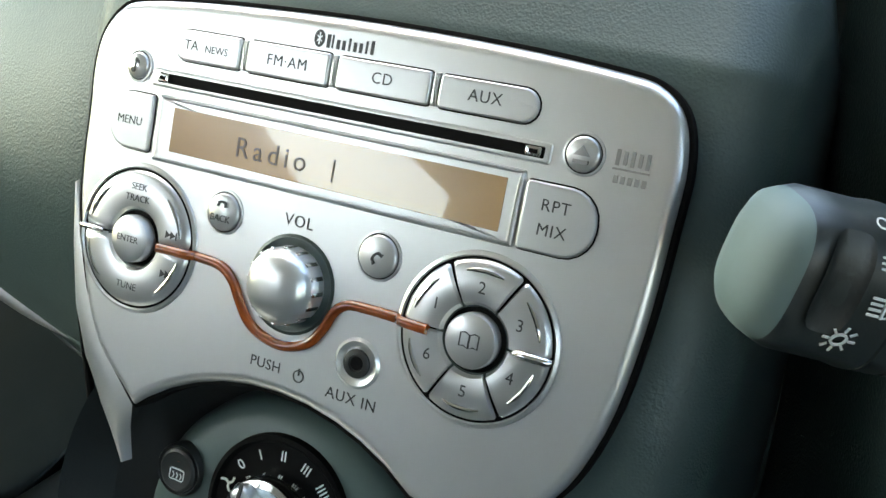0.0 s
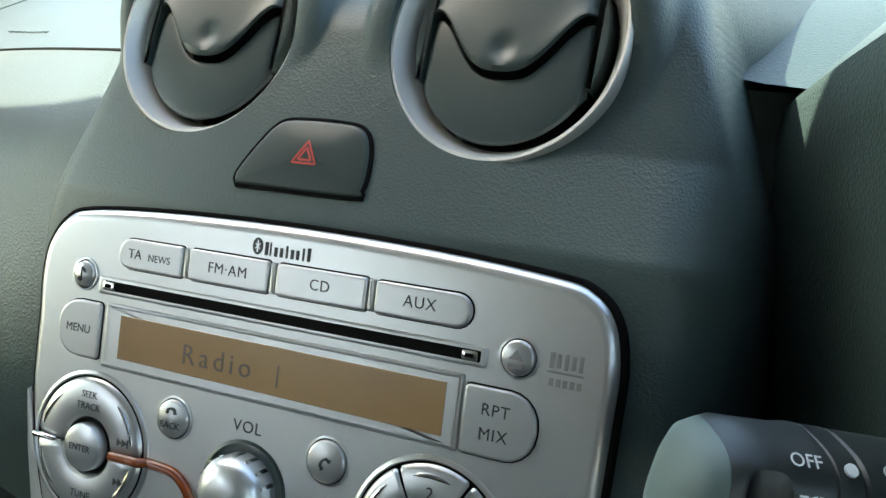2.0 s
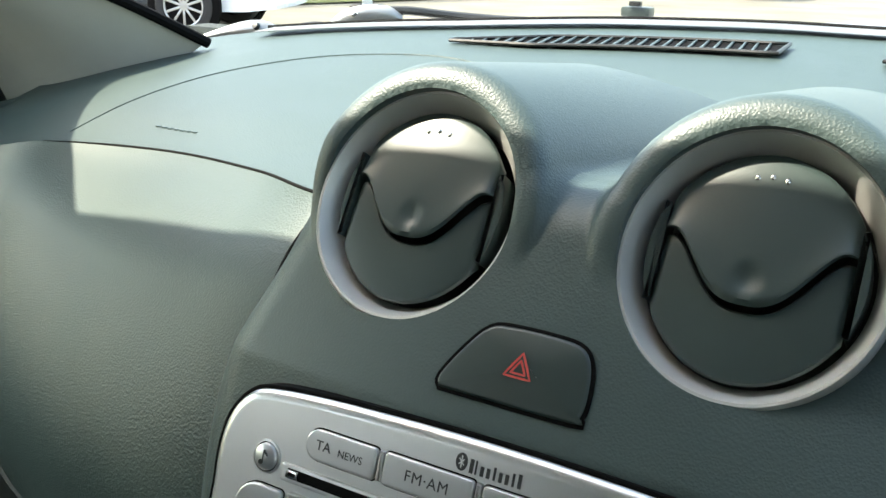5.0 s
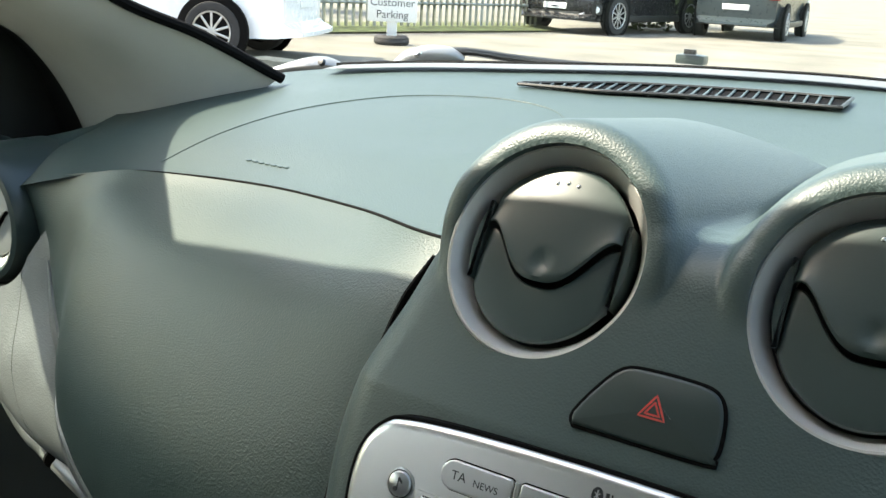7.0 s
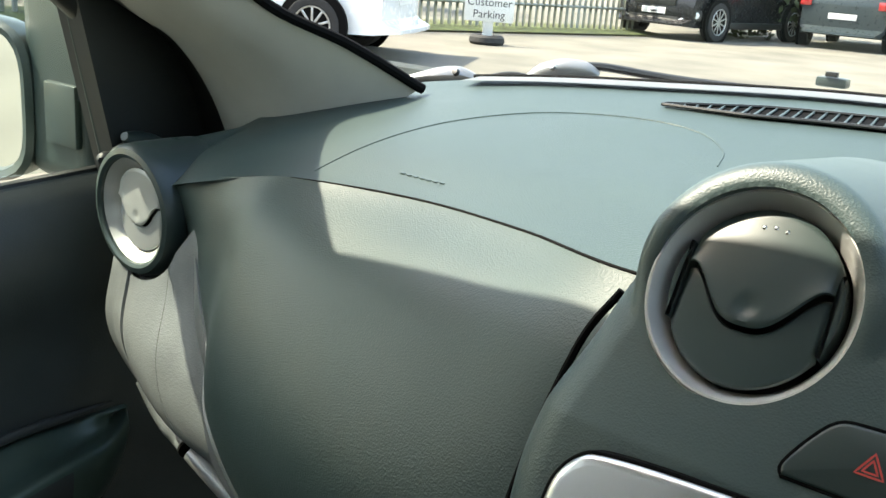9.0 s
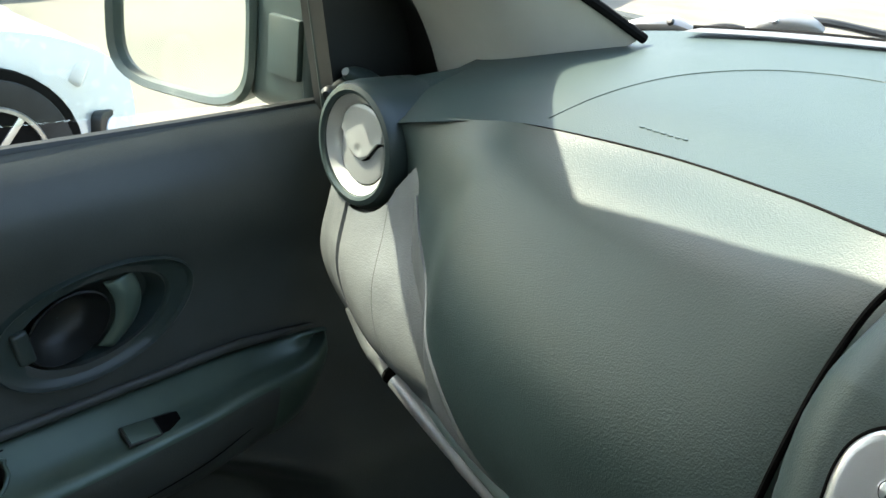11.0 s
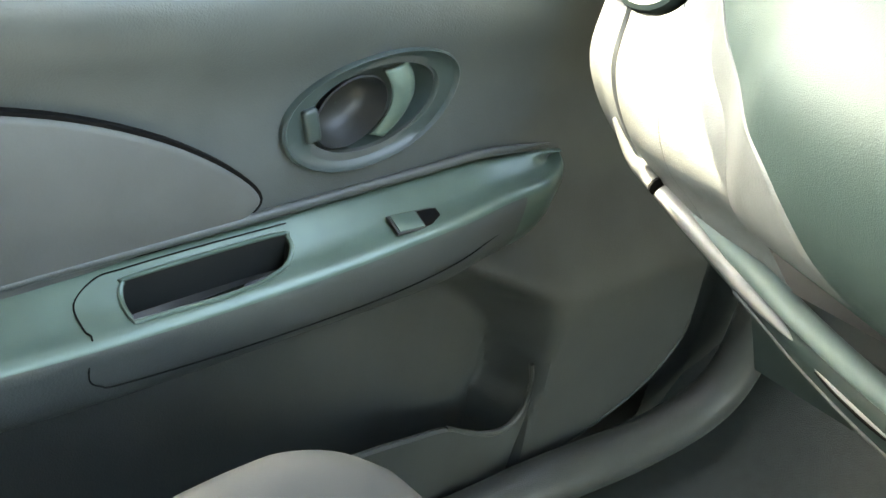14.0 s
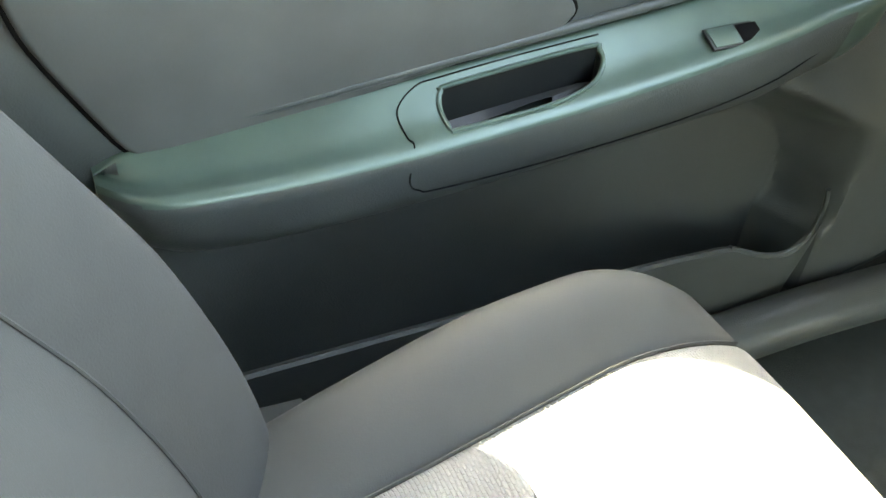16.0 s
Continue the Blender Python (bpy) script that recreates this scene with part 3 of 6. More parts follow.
# display with its bevelled frame
part("display_frame", plate(rounded(-0.0656, -0.0272, 0.0632, -0.0058, 0.0008), -0.001, 0.0014, 0.001), m_silver, radio)
for name, pts in (("frame_bevel", [(-0.0640, -0.0065), (0.0622, -0.0065), (0.0584, -0.0092), (-0.0580, -0.0094)]),
                  ("frame_bevel", [(-0.0640, -0.0255), (-0.0640, -0.0065), (-0.0580, -0.0094), (-0.0583, -0.0226)]),
                  ("frame_bevel", [(0.0584, -0.0236), (0.0584, -0.0092), (0.0622, -0.0065), (0.0618, -0.0258)]),
                  ("frame_bevel", [(-0.0640, -0.0255), (-0.0583, -0.0226), (0.0584, -0.0236), (0.0618, -0.0258)])):
    bm = bmesh.new()
    inner = {(-0.0580, -0.0094), (0.0584, -0.0092), (-0.0583, -0.0226), (0.0584, -0.0236)}
    bm.faces.new([bm.verts.new((x, y, 0.0002 if (x, y) in inner else 0.0017)) for x, y in pts])
    bmesh.ops.solidify(bm, geom=bm.faces[:], thickness=0.0004)
    part(name, bm, m_silver, radio)
lcd = part("display", plate([(-0.0583, -0.0232), (0.0586, -0.0238), (0.0586, -0.0088), (-0.0583, -0.0090)], -0.001, 0.0016, 0.0001, 1), m_lcd, radio, "amber liquid crystal display")
say("Radio", 0.0106, -0.0190, -0.0172, 0.00165, lcd, m_lcd_ink, 1.35)
part("display_bar", box(0.0040, -0.0176, 0.0017, 0.0006, 0.0066, 0.0001), m_lcd_ink, lcd)

menu = raised("menu_button", rounded(-0.0852, -0.0252, -0.0675, -0.0066, (0.0085, 0.0013, 0.0013, 0.0085)), label="silver menu button")
say("MENU", 0.0046, -0.0762, -0.0160, 0.00165, menu)
rpt = raised("repeat_button", rounded(0.0640, -0.0268, 0.0852, -0.0080, (0.0013, 0.0085, 0.0085, 0.0013)), label="silver repeat and mix button")
say("RPT", 0.0055, 0.0735, -0.0140, 0.00165, rpt, space=1.1)
say("MIX", 0.0055, 0.0735, -0.0206, 0.00165, rpt, space=1.1)


def round_button(name, u, v, r, dome=0.0007, label=""):
    b = raised(name, circle(u, v, r, 36), z1=0.0014, bevel=0.0009, dome=dome, label=label)
    part("button_rim", lathe([(r + 0.0011, -0.0004), (r + 0.0010, 0.0005), (r + 0.0004, 0.0006), (r + 0.0003, -0.0002)], 36), m_silver, b, at=Matrix.Translation((u, v, 0)))
    return b


W2 = 0.0024
eject = round_button("eject_button", 0.0777, 0.0012, 0.0048, label="small round eject button")
part("eject_mark", plate([(0.0755, 0.0008), (0.0799, 0.0008), (0.0777, 0.0036)], W2 - 0.0008, W2, 0), m_grey_ink, eject)
part("eject_mark", plate(rounded(0.0756, -0.0013, 0.0798, -0.0003, 0), W2 - 0.0008, W2, 0), m_grey_ink, eject)
music = round_button("sound_button", -0.0766, 0.0020, 0.0044, label="small round sound button with a note")
part("note_mark", merge(plate(circle(-0.0772, 0.0004, 0.0008, 12), 0.0012, W2, 0), merge(plate(rounded(-0.0767, 0.0004, -0.0764, 0.0044, 0), 0.0012, W2, 0),
     plate([(-0.0764, 0.0044), (-0.0764, 0.0036), (-0.0750, 0.0026), (-0.0752, 0.0034)], 0.0012, W2, 0))), m_ink, music)
back = round_button("back_button", -0.0336, -0.0380, 0.0061, label="round back button with a hang-up mark")
say("BACK", 0.0036, -0.0336, -0.0400, W2 - 0.0001, back)
phone = round_button("phone_button", 0.0233, -0.0390, 0.0064, label="round phone button")


def handset(u, v, s, turn):
    pts = []
    for k in range(9):
        a = radians(200 - 220 * k / 8)
        pts.append((2.3 * math.cos(a), 1.2 * math.sin(a)))
    pts += [(2.9, -1.3), (1.5, -1.6), (1.3, -0.4)] + [(1.2 * math.cos(radians(a)), 0.55 * math.sin(radians(a)) - 0.2) for a in (20, 60, 120, 160)] + [(-1.3, -0.4), (-1.5, -1.6), (-2.9, -1.3)]
    c, w = math.cos(radians(turn)), math.sin(radians(turn))
    return [(u + s * (x * c - y * w), v + s * (x * w + y * c)) for x, y in pts]


part("handset_mark", plate(handset(0.0233, -0.0390, 0.00085, 48), 0.0012, W2, 0), m_ink, phone)
part("handset_mark", plate(handset(-0.0336, -0.0352, 0.00075, 0), 0.0012, W2, 0), m_ink, back)

# volume knob in its dished recess
KX, KV = -0.0050, -0.0545
part("knob_recess", lathe([(0.0, 0.0002), (0.0140, 0.0002), (0.0146, 0.0006), (0.0156, 0.0002)], 56), m_satin, radio, at=Matrix.Translation((KX, KV, 0)))
knob = part("volume_knob", lathe([(0.0120, -0.001), (0.0118, 0.0056), (0.0114, 0.0066), (0.0110, 0.0074), (0.0101, 0.0088), (0.0083, 0.0100), (0.0060, 0.0108), (0.003, 0.0112), (0, 0.0113)], 64),
            m_silver, radio, "domed silver volume knob", at=Matrix.Translation((KX, KV, 0)))
for k in range(16):
    a = 2 * math.pi * k / 16
    part("grip_notch", box(0.0117, 0, 0.0035, 0.0008, 0.0014, 0.0058, 0.0003), m_chrome, knob, at=Matrix.Rotation(a, 4, "Z"))
say("VOL", 0.0062, -0.0058, -0.0352, 0.00012, radio, space=1.1)
say("PUSH", 0.0056, -0.0095, -0.0812, 0.00012, radio, space=1.05)
power = part("power_mark", lathe([(0.0016, 0), (0.0016, 0.00012), (0.0020, 0.00012), (0.0020, 0)], 24), m_ink, radio, at=Matrix.Translation((0.0030, -0.0816, 0)))
part("power_bar", box(0, 0.0014, 0.0001, 0.0005, 0.0022, 0.0002), m_ink, power)
say("AUX IN", 0.0058, 0.0222, -0.0832, 0.00012, radio, space=1.1)
aux = part("aux_dish", lathe([(0.0078, 0.0), (0.0068, 0.0007), (0.0050, -0.0002), (0.0042, -0.0004)], 40), m_silver, radio, at=Matrix.Translation((0.0224, -0.0718, 0.0002)))
part("aux_socket", lathe([(0.0044, 0.0), (0.0044, 0.0007), (0.0040, 0.0010), (0.0026, 0.0010), (0.0024, 0.0002), (0, 0.0002)], 32), m_black, aux)
part("socket_hole", lathe([(0.0, 0.0006), (0.0020, 0.0006), (0.0020, 0.0)], 24), m_void, aux)
# plain bars stand for the trade marks
mark = part("round_badge", plate([(x, y) for x, y in [(-0.0092 + 0.0019 * math.cos(a), 0.0199 + 0.0026 * math.sin(a)) for a in [2 * math.pi * k / 20 for k in range(20)]]], -0.0002, 0.00012, 0), m_ink, radio)
part("badge_stroke", box(-0.0092, 0.0199, 0.00014, 0.0004, 0.0036, 0.0001), m_silver, mark)
for s in (-1, 1):
    part("badge_stroke", box(0, 0, 0, 0.0003, 0.0024, 0.0001), m_silver, mark, at=Matrix.Translation((-0.0092, 0.0199, 0.00014)) @ Matrix.Rotation(radians(45 * s), 4, "Z"))
for k, (w, h) in enumerate(((0.0019, 0.0040), (0.0008, 0.0040), (0.0018, 0.0028), (0.0017, 0.0028), (0.0011, 0.0037), (0.0017, 0.0028), (0.0017, 0.0028), (0.0011, 0.0037), (0.0017, 0.0040))):
    part("brand_bar", box(-0.0059 + k * 0.00195 - (0.0005 if k else 0), 0.0187 + h / 2 - 0.0012, 0.0001, w * 0.62, h, 0.0002), m_ink, radio)
for k in range(5):
    part("badge_bar", box(0.0868 + k * 0.0020, 0.0022, 0.0001, 0.0010, 0.0042 - 0.0006 * (k % 2), 0.0002), m_grey_ink, radio)
part("badge_bar", box(0.0908, -0.0008, 0.0001, 0.0098, 0.0005, 0.0002), m_grey_ink, radio)
for k in range(5):
    part("code_bar", box(0.0872 + k * 0.0019, -0.0035, 0.0001, 0.0012, 0.0020, 0.0002), m_grey_ink, radio)

# the two round dials
DR = 0.0236


def dial(u, v, name, label):
    d = part(name, lathe([(DR + 0.0016, -0.0003), (DR + 0.0012, 0.0006), (DR + 0.0002, 0.0010), (DR - 0.0004, 0.0002)], 72), m_silver, radio, label, at=Matrix.Translation((u, v, 0)))
    part("dial_gap", lathe([(DR, 0.0004), (DR - 0.0010, 0.0005), (0.0, 0.0005)], 60), m_void, d)
    return d


def sector(d, a0, a1, name="dial_button"):
    def f(a, b):
        t = radians(a0 + (a1 - a0) * a)
        r = 0.0098 + (DR - 0.0008 - 0.0098) * b
        z = 0.0026 - 0.0014 * ((r - 0.0150) / 0.0080) ** 2 - 0.0010 * max(0, 1 - min(a, 1 - a) / 0.03) ** 2 - 0.0010 * max(0, 1 - min(b, 1 - b) / 0.06) ** 2
        return (r * math.cos(t), r * math.sin(t), z)
    return part(name, sheet(f, 30, 14), m_button, d)


def ridge(d, a0, a1, r=0.0196, w=0.00075):
    pts = [(r * math.cos(radians(a0 + (a1 - a0) * k / 14)), r * math.sin(radians(a0 + (a1 - a0) * k / 14)), 0.0021) for k in range(15)]
    rs = [w * min(1, 0.35 + 2.5 * min(k, 14 - k) / 14) for k in range(15)]
    return part("ridge", tube(pts, rs, 8), m_chrome, d)


right = dial(0.0578, -0.0547, "preset_dial", "round silver dial with six numbered preset buttons")
GAP = 1.2
for k, num in enumerate("123456"):
    a1 = 180 - 60 * k - GAP
    a0 = 120 - 60 * k + GAP
    s = sector(right, a0, a1)
    am = radians((a0 + a1) / 2)
    say(num, 0.0058, 0.0148 * math.cos(am), 0.0148 * math.sin(am), 0.00262, s)
    ridge(right, a0 + 12, a1 - 12)
part("hub_recess", lathe([(0.0114, 0.0018), (0.0104, 0.0012), (0.0092, 0.0004), (0, 0.0004)], 48), m_satin, right)
hub = part("hub_button", lathe([(0.0079, 0.0), (0.0079, 0.0034), (0.0075, 0.0041), (0.006, 0.0045), (0.003, 0.0048), (0, 0.0049)], 48), m_button, right, "round centre button with a book mark")
for s in (-1, 1):
    part("book_mark", band([(s * 0.0001, 0.0018), (s * 0.0014, 0.0024), (s * 0.0028, 0.0021), (s * 0.0028, -0.0017), (s * 0.0014, -0.0014), (s * 0.0001, -0.0021)], 0.0004, 0.0040, 0.00495), m_ink, hub)
part("pointer_bar", tube([(0.0126, 0, 0.0028), (0.014, 0, 0.0032), (0.0222, 0, 0.0030), (0.0232, 0, 0.0022)], [0.0008, 0.0014, 0.0014, 0.0010], 10), m_chrome, right)

left = dial(-0.0672, -0.0540, "seek_dial", "round silver dial with seek, track and tune buttons")
for a0, a1 in ((1.5, 178.5), (181.5, 358.5)):
    sector(left, a0, a1)
for a0, a1 in ((12, 52), (-52, -12), (128, 168), (192, 232)):
    ridge(left, a0, a1)
part("hub_recess", lathe([(0.0114, 0.0018), (0.0104, 0.0012), (0.0092, 0.0004), (0, 0.0004)], 48), m_satin, left)
lhub = part("hub_button", lathe([(0.0079, 0.0), (0.0079, 0.0034), (0.0075, 0.0041), (0.006, 0.0045), (0.003, 0.0048), (0, 0.0049)], 48), m_button, left, "round enter button")
say("ENTER", 0.0036, 0, 0, 0.00495, lhub)
say("SEEK", 0.0038, 0, 0.0172, 0.0026, left)
say("TRACK", 0.0038, 0, 0.0134, 0.0027, left)
say("TUNE", 0.0040, 0, -0.0160, 0.0026, left)
for x, y in ((0.0135, 0.0045), (0.0135, -0.0085)):
    for k in range(2):
        part("arrow_mark", plate([(x + k * 0.002, y - 0.0013), (x + k * 0.002 + 0.0021, y), (x + k * 0.002, y + 0.0013)], 0.0018, 0.0027, 0), m_ink, left)
part("arrow_bar", plate(rounded(0.0176, 0.0032, 0.0180, 0.0058, 0), 0.0018, 0.0026, 0), m_ink, left)
part("pointer_bar", tube([(-0.0126, 0, 0.0028), (-0.014, 0, 0.0032), (-0.0222, 0, 0.0030), (-0.0232, 0, 0.0022)], [0.0006, 0.0010, 0.0010, 0.0008], 10), m_chrome, left)

# the amber line that links the dials round the knob
line = [(-0.0555, -0.0545), (-0.0480, -0.0542), (-0.0400, -0.0543), (-0.0315, -0.0550), (-0.0262, -0.0585), (-0.0225, -0.0640), (-0.0180, -0.0695), (-0.0115, -0.0728), (-0.0035, -0.0736),
        (0.0045, -0.0706), (0.0090, -0.0650), (0.0118, -0.0590), (0.0160, -0.0556), (0.0230, -0.0550), (0.0320, -0.0550), (0.0420, -0.0552), (0.0440, -0.0552)]
pts = [(p.x, p.y, 0.0006 if -0.043 < p.x < 0.034 else 0.0030) for p in spline([(*q, 0) for q in line], 6)]
part("amber_line", tube(pts, [0.00165] * len(pts), 12), m_orange, radio, "glossy amber translucent line between the dials")

# ---- hazard switch ----
haz_out = [(-0.0240, 0.0372), (0.0180, 0.0372), (0.0205, 0.0392), (0.0212, 0.0440), (0.0200, 0.0530), (0.0165, 0.0582), (0.0090, 0.0596), (-0.0060, 0.0596), (-0.0132, 0.0580), (-0.0190, 0.0510), (-0.0245, 0.0410)]
haz_out = [(p.x, p.y) for p in spline([(*q, 0) for q in haz_out + haz_out[:1]], 3)][:-1]
HM = PM @ Matrix.Translation((0, 0.048, -0.0090)) @ Matrix.Rotation(radians(-14.5), 4, "X") @ Matrix.Translation((0, -0.048, 0))
hazard = thing("hazard_switch", "dark hazard light switch with a red triangle", "switch", at=HM)
part("switch_gap", plate(grow(haz_out, 0.0011), -0.006, 0.0012, 0.0003), m_void, hazard)
part("switch_cap", plate(haz_out, -0.004, 0.0020, 0.0012, 4, 0.0012), m_satin, hazard)
for s in (1.0, 0.55):
    tri = [(0.0 + 0.0048 * s * math.cos(radians(a)), 0.0478 + 0.0048 * s * math.sin(radians(a))) for a in (90, 210, 330)]
    tri = [tuple(Vector(tri[i]).lerp(Vector(tri[(i + 1) % 3]), k / 6)) for i in range(3) for k in range(6)]
    part("triangle_mark", band(tri, 0.0006, 0.0024, 0.00335), m_red_ink, hazard)

# ---- climate unit under the radio ----
CM = PM @ Matrix.Translation((-0.006, -0.1535, -0.019))
climate = thing("climate_control", "round dark climate control unit with a silver dial", "climate control", at=CM)
part("recess", lathe([(0.0880, 0.012), (0.0850, 0.006), (0.0780, -0.006), (0.0560, -0.012), (0.0, -0.012)], 72), m_black, climate, "black recess round the unit")
part("bezel", lathe([(0.0575, -0.012), (0.0560, -0.003), (0.0535, 0.0012), (0.0480, 0.0034), (0.0400, 0.0046), (0.0, 0.0050)], 80), m_bezel, climate, "smooth teal-grey bezel",)
DC = Matrix.Translation((0.0015, 0.0185, 0.0030))
ring = part("fan_ring", lathe([(0.0282, 0.0), (0.0278, 0.0034), (0.0262, 0.0038), (0.0250, 0.0026), (0.0150, 0.0028), (0, 0.0028)], 64), m_void, climate, "black scale round the fan dial", at=DC)
dialk = part("fan_dial", lathe([(0.0165, 0.002), (0.0162, 0.009), (0.0150, 0.0118), (0.0128, 0.0124), (0.0110, 0.0108), (0.0, 0.0104)], 56), m_chrome, climate, "chrome fan dial", at=DC)
part("dial_grip", box(0, 0, 0.0128, 0.0075, 0.0290, 0.008, 0.003, 3), m_silver, dialk, at=Matrix.Rotation(radians(38), 4, "Z"))
part("dial_pointer", box(-0.0076, 0.0096, 0.0170, 0.0012, 0.0075, 0.0006), m_ink, dialk, at=Matrix.Rotation(radians(-8), 4, "Z"))
for word, deg in (("0", 141), ("I", 117), ("II", 92), ("III", 67), ("IIII", 43)):
    a = radians(deg)
    lettering(word, 0.0050, m_white_ink, climate, DC @ Matrix.Translation((0.0212 * math.cos(a), 0.0212 * math.sin(a), 0.0031)) @ Matrix.Rotation(a - math.pi / 2, 4, "Z"))
for k in range(3):
    a = radians(165)
    part("fan_mark", tube(spline([(0, 0, 0), (0.0014, 0.0008, 0), (0.0020, 0.0024, 0)], 4), 0.00045, 6), m_white_ink, climate,
         at=DC @ Matrix.Translation((0.0212 * math.cos(a), 0.0212 * math.sin(a), 0.0031)) @ Matrix.Rotation(radians(120 * k), 4, "Z"))
for x, y in ((-0.0400, 0.0215), (0.0380, 0.0215)):
    b = part("round_switch", lathe([(0.0094, 0.0), (0.0094, 0.0052), (0.0088, 0.0060), (0.0082, 0.0052), (0.0078, 0.0052), (0.0076, 0.0062), (0.0066, 0.0068), (0.0, 0.0056)], 40), m_black, climate, at=Matrix.Translation((x, y, 0.0010)))
    part("switch_mark", band(rounded(-0.0030, -0.0034, 0.0030, 0.0004, 0.0006, 2), 0.0004, 0.0050, 0.0064), m_white_ink, b)
    for k in (-1, 0, 1):
        part("heat_mark", tube(spline([(k * 0.0016, -0.0028, 0), (k * 0.0016 + 0.0004, -0.0018, 0), (k * 0.0016 - 0.0003, -0.0008, 0)], 3), 0.0002, 5), m_white_ink, b, at=Matrix.Translation((0, 0, 0.0062)))
    part("status_lamp", plate(circle(0, 0.0038, 0.0007, 12), 0.005, 0.0062, 0.0001), m_red_ink, b)


def cut(ob, cutter_bm):
    """Takes the cutter's volume out of a closed mesh, for good."""
    me = bpy.data.meshes.new("cutter")
    bmesh.ops.recalc_face_normals(cutter_bm, faces=cutter_bm.faces)
    cutter_bm.to_mesh(me)
    cutter_bm.free()
    knife = new("cutter", me)
    knife.parent, knife.matrix_basis = ob.parent, ob.matrix_basis.copy()
    mod = ob.modifiers.new("cut", "BOOLEAN")
    mod.object, mod.operation, mod.solver = knife, "DIFFERENCE", "EXACT"
    bpy.context.view_layer.update()
    res = bpy.data.meshes.new_from_object(ob.evaluated_get(bpy.context.evaluated_depsgraph_get()))
    ob.modifiers.clear()
    mats = [m for m in ob.data.materials]
    ob.data = res
    res.materials.clear()
    for m in mats:
        res.materials.append(m)
    smooth(res, 35)
    bpy.data.objects.remove(knife)
    return ob


def prism_x(outline, x0, x1):
    """A solid with that outline in (y, z), from x0 to x1."""
    bm = bmesh.new()
    a = [bm.verts.new((x0, y, z)) for y, z in outline]
    b = [bm.verts.new((x1, y, z)) for y, z in outline]
    n = len(outline)
    for i in range(n):
        bm.faces.new((a[i], a[(i + 1) % n], b[(i + 1) % n], b[i]))
    bm.faces.new(a[::-1])
    bm.faces.new(b)
    return bm


# ---- side trim, strip and side vent ----
side_trim = thing("side_trim", "curved grey plastic end trim below the side vent", "trim")
TRIM = [  # z, right x, y, left x, y
    (0.735, -0.415, 0.203, -0.530, 0.222),
    (0.765, -0.434, 0.186, -0.560, 0.208),
    (0.800, -0.456, 0.156, -0.600, 0.192),
    (0.850, -0.488, 0.160, -0.626, 0.182),
    (0.900, -0.516, 0.181, -0.634, 0.194),
    (0.940, -0.530, 0.190, -0.636, 0.206),
    (0.968, -0.537, 0.199, -0.636, 0.212),
]


def trim_at(a, b, a0=0.0, a1=1.0, out=0.0):
    z = 0.735 + 0.233 * b
    rx, ry, lx, ly = lerp_table(TRIM, z)
    t = a0 + (a1 - a0) * a
    x = rx + (lx - rx) * t
    dx = abs(x + 0.607)
    roof = 0.956 - math.sqrt(0.0545 ** 2 - dx * dx) if dx < 0.0545 else 0.968
    if dx > 0.050:
        roof = min(0.968, 0.934 + (dx - 0.050) * 1.1)
    z = 0.735 + (roof - 0.735) * b
    rx, ry, lx, ly = lerp_table(TRIM, z)
    x = rx + (lx - rx) * t
    bow = 0.010 * math.sin(math.pi * max(0, min(1, t))) * (0.35 + 0.65 / (1 + math.exp((z - 0.885) / 0.018)))
    edge = 0.004 * ((max(0, 1 - (1 - a) / 0.06) ** 2 if a1 > 0.5 else 0) + (max(0, 1 - a / 0.06) ** 2 if a0 > 0.5 else 0))
    return (x, ry + (ly - ry) * t - bow + edge - out, z)


def trim_seam(b):
    """The fine joint between the two inner pieces swings outwards on its way down."""
    return 0.27 + 0.20 * (1 - b) ** 1.3


FLANK = [(0.760, -0.315), (0.790, -0.330), (0.821, -0.358), (0.833, -0.371), (0.854, -0.399), (0.868, -0.425), (0.883, -0.454), (0.910, -0.497), (0.945, -0.530)]


def flank_at(a, b):
    """The inner piece laps round on to the belly of the dashboard."""
    z = 0.772 + 0.165 * b
    x1 = lerp_table(FLANK, z)[0]
    x = -0.545 + (x1 + 0.545) * a
    v = lerp_table(FRONT, x)
    run = spline([Vector((x, v[2 * k], v[2 * k + 1])) for k in range(5)], 15)
    near = min(range(len(run) - 1), key=lambda k: abs(run[k].z + run[k + 1].z - 2 * z))
    p, q = run[near], run[near + 1]
    k = (z - p.z) / (q.z - p.z) if abs(q.z - p.z) > 1e-6 else 0
    return (x, p.y + (q.y - p.y) * k - 0.0022 * min(1, (1 - a) / 0.03), z)


part("flank_trim", sheet(flank_at, 40, 48), m_trim, side_trim)
part("inner_trim", sheet(lambda a, b: trim_at(a, b, -0.16, trim_seam(b)), 26, 48), m_trim, side_trim)
part("middle_trim", sheet(lambda a, b: trim_at(a, b, trim_seam(b) + 0.006, 0.80), 20, 48), m_trim, side_trim)
part("outer_trim", sheet(lambda a, b: trim_at(a, b, 0.822, 1.12, -0.001), 14, 48), m_trim, side_trim)
part("trim_backing", sheet(lambda a, b: trim_at(a, b, 0.02, 1.1, -0.007), 16, 30), m_black, side_trim)

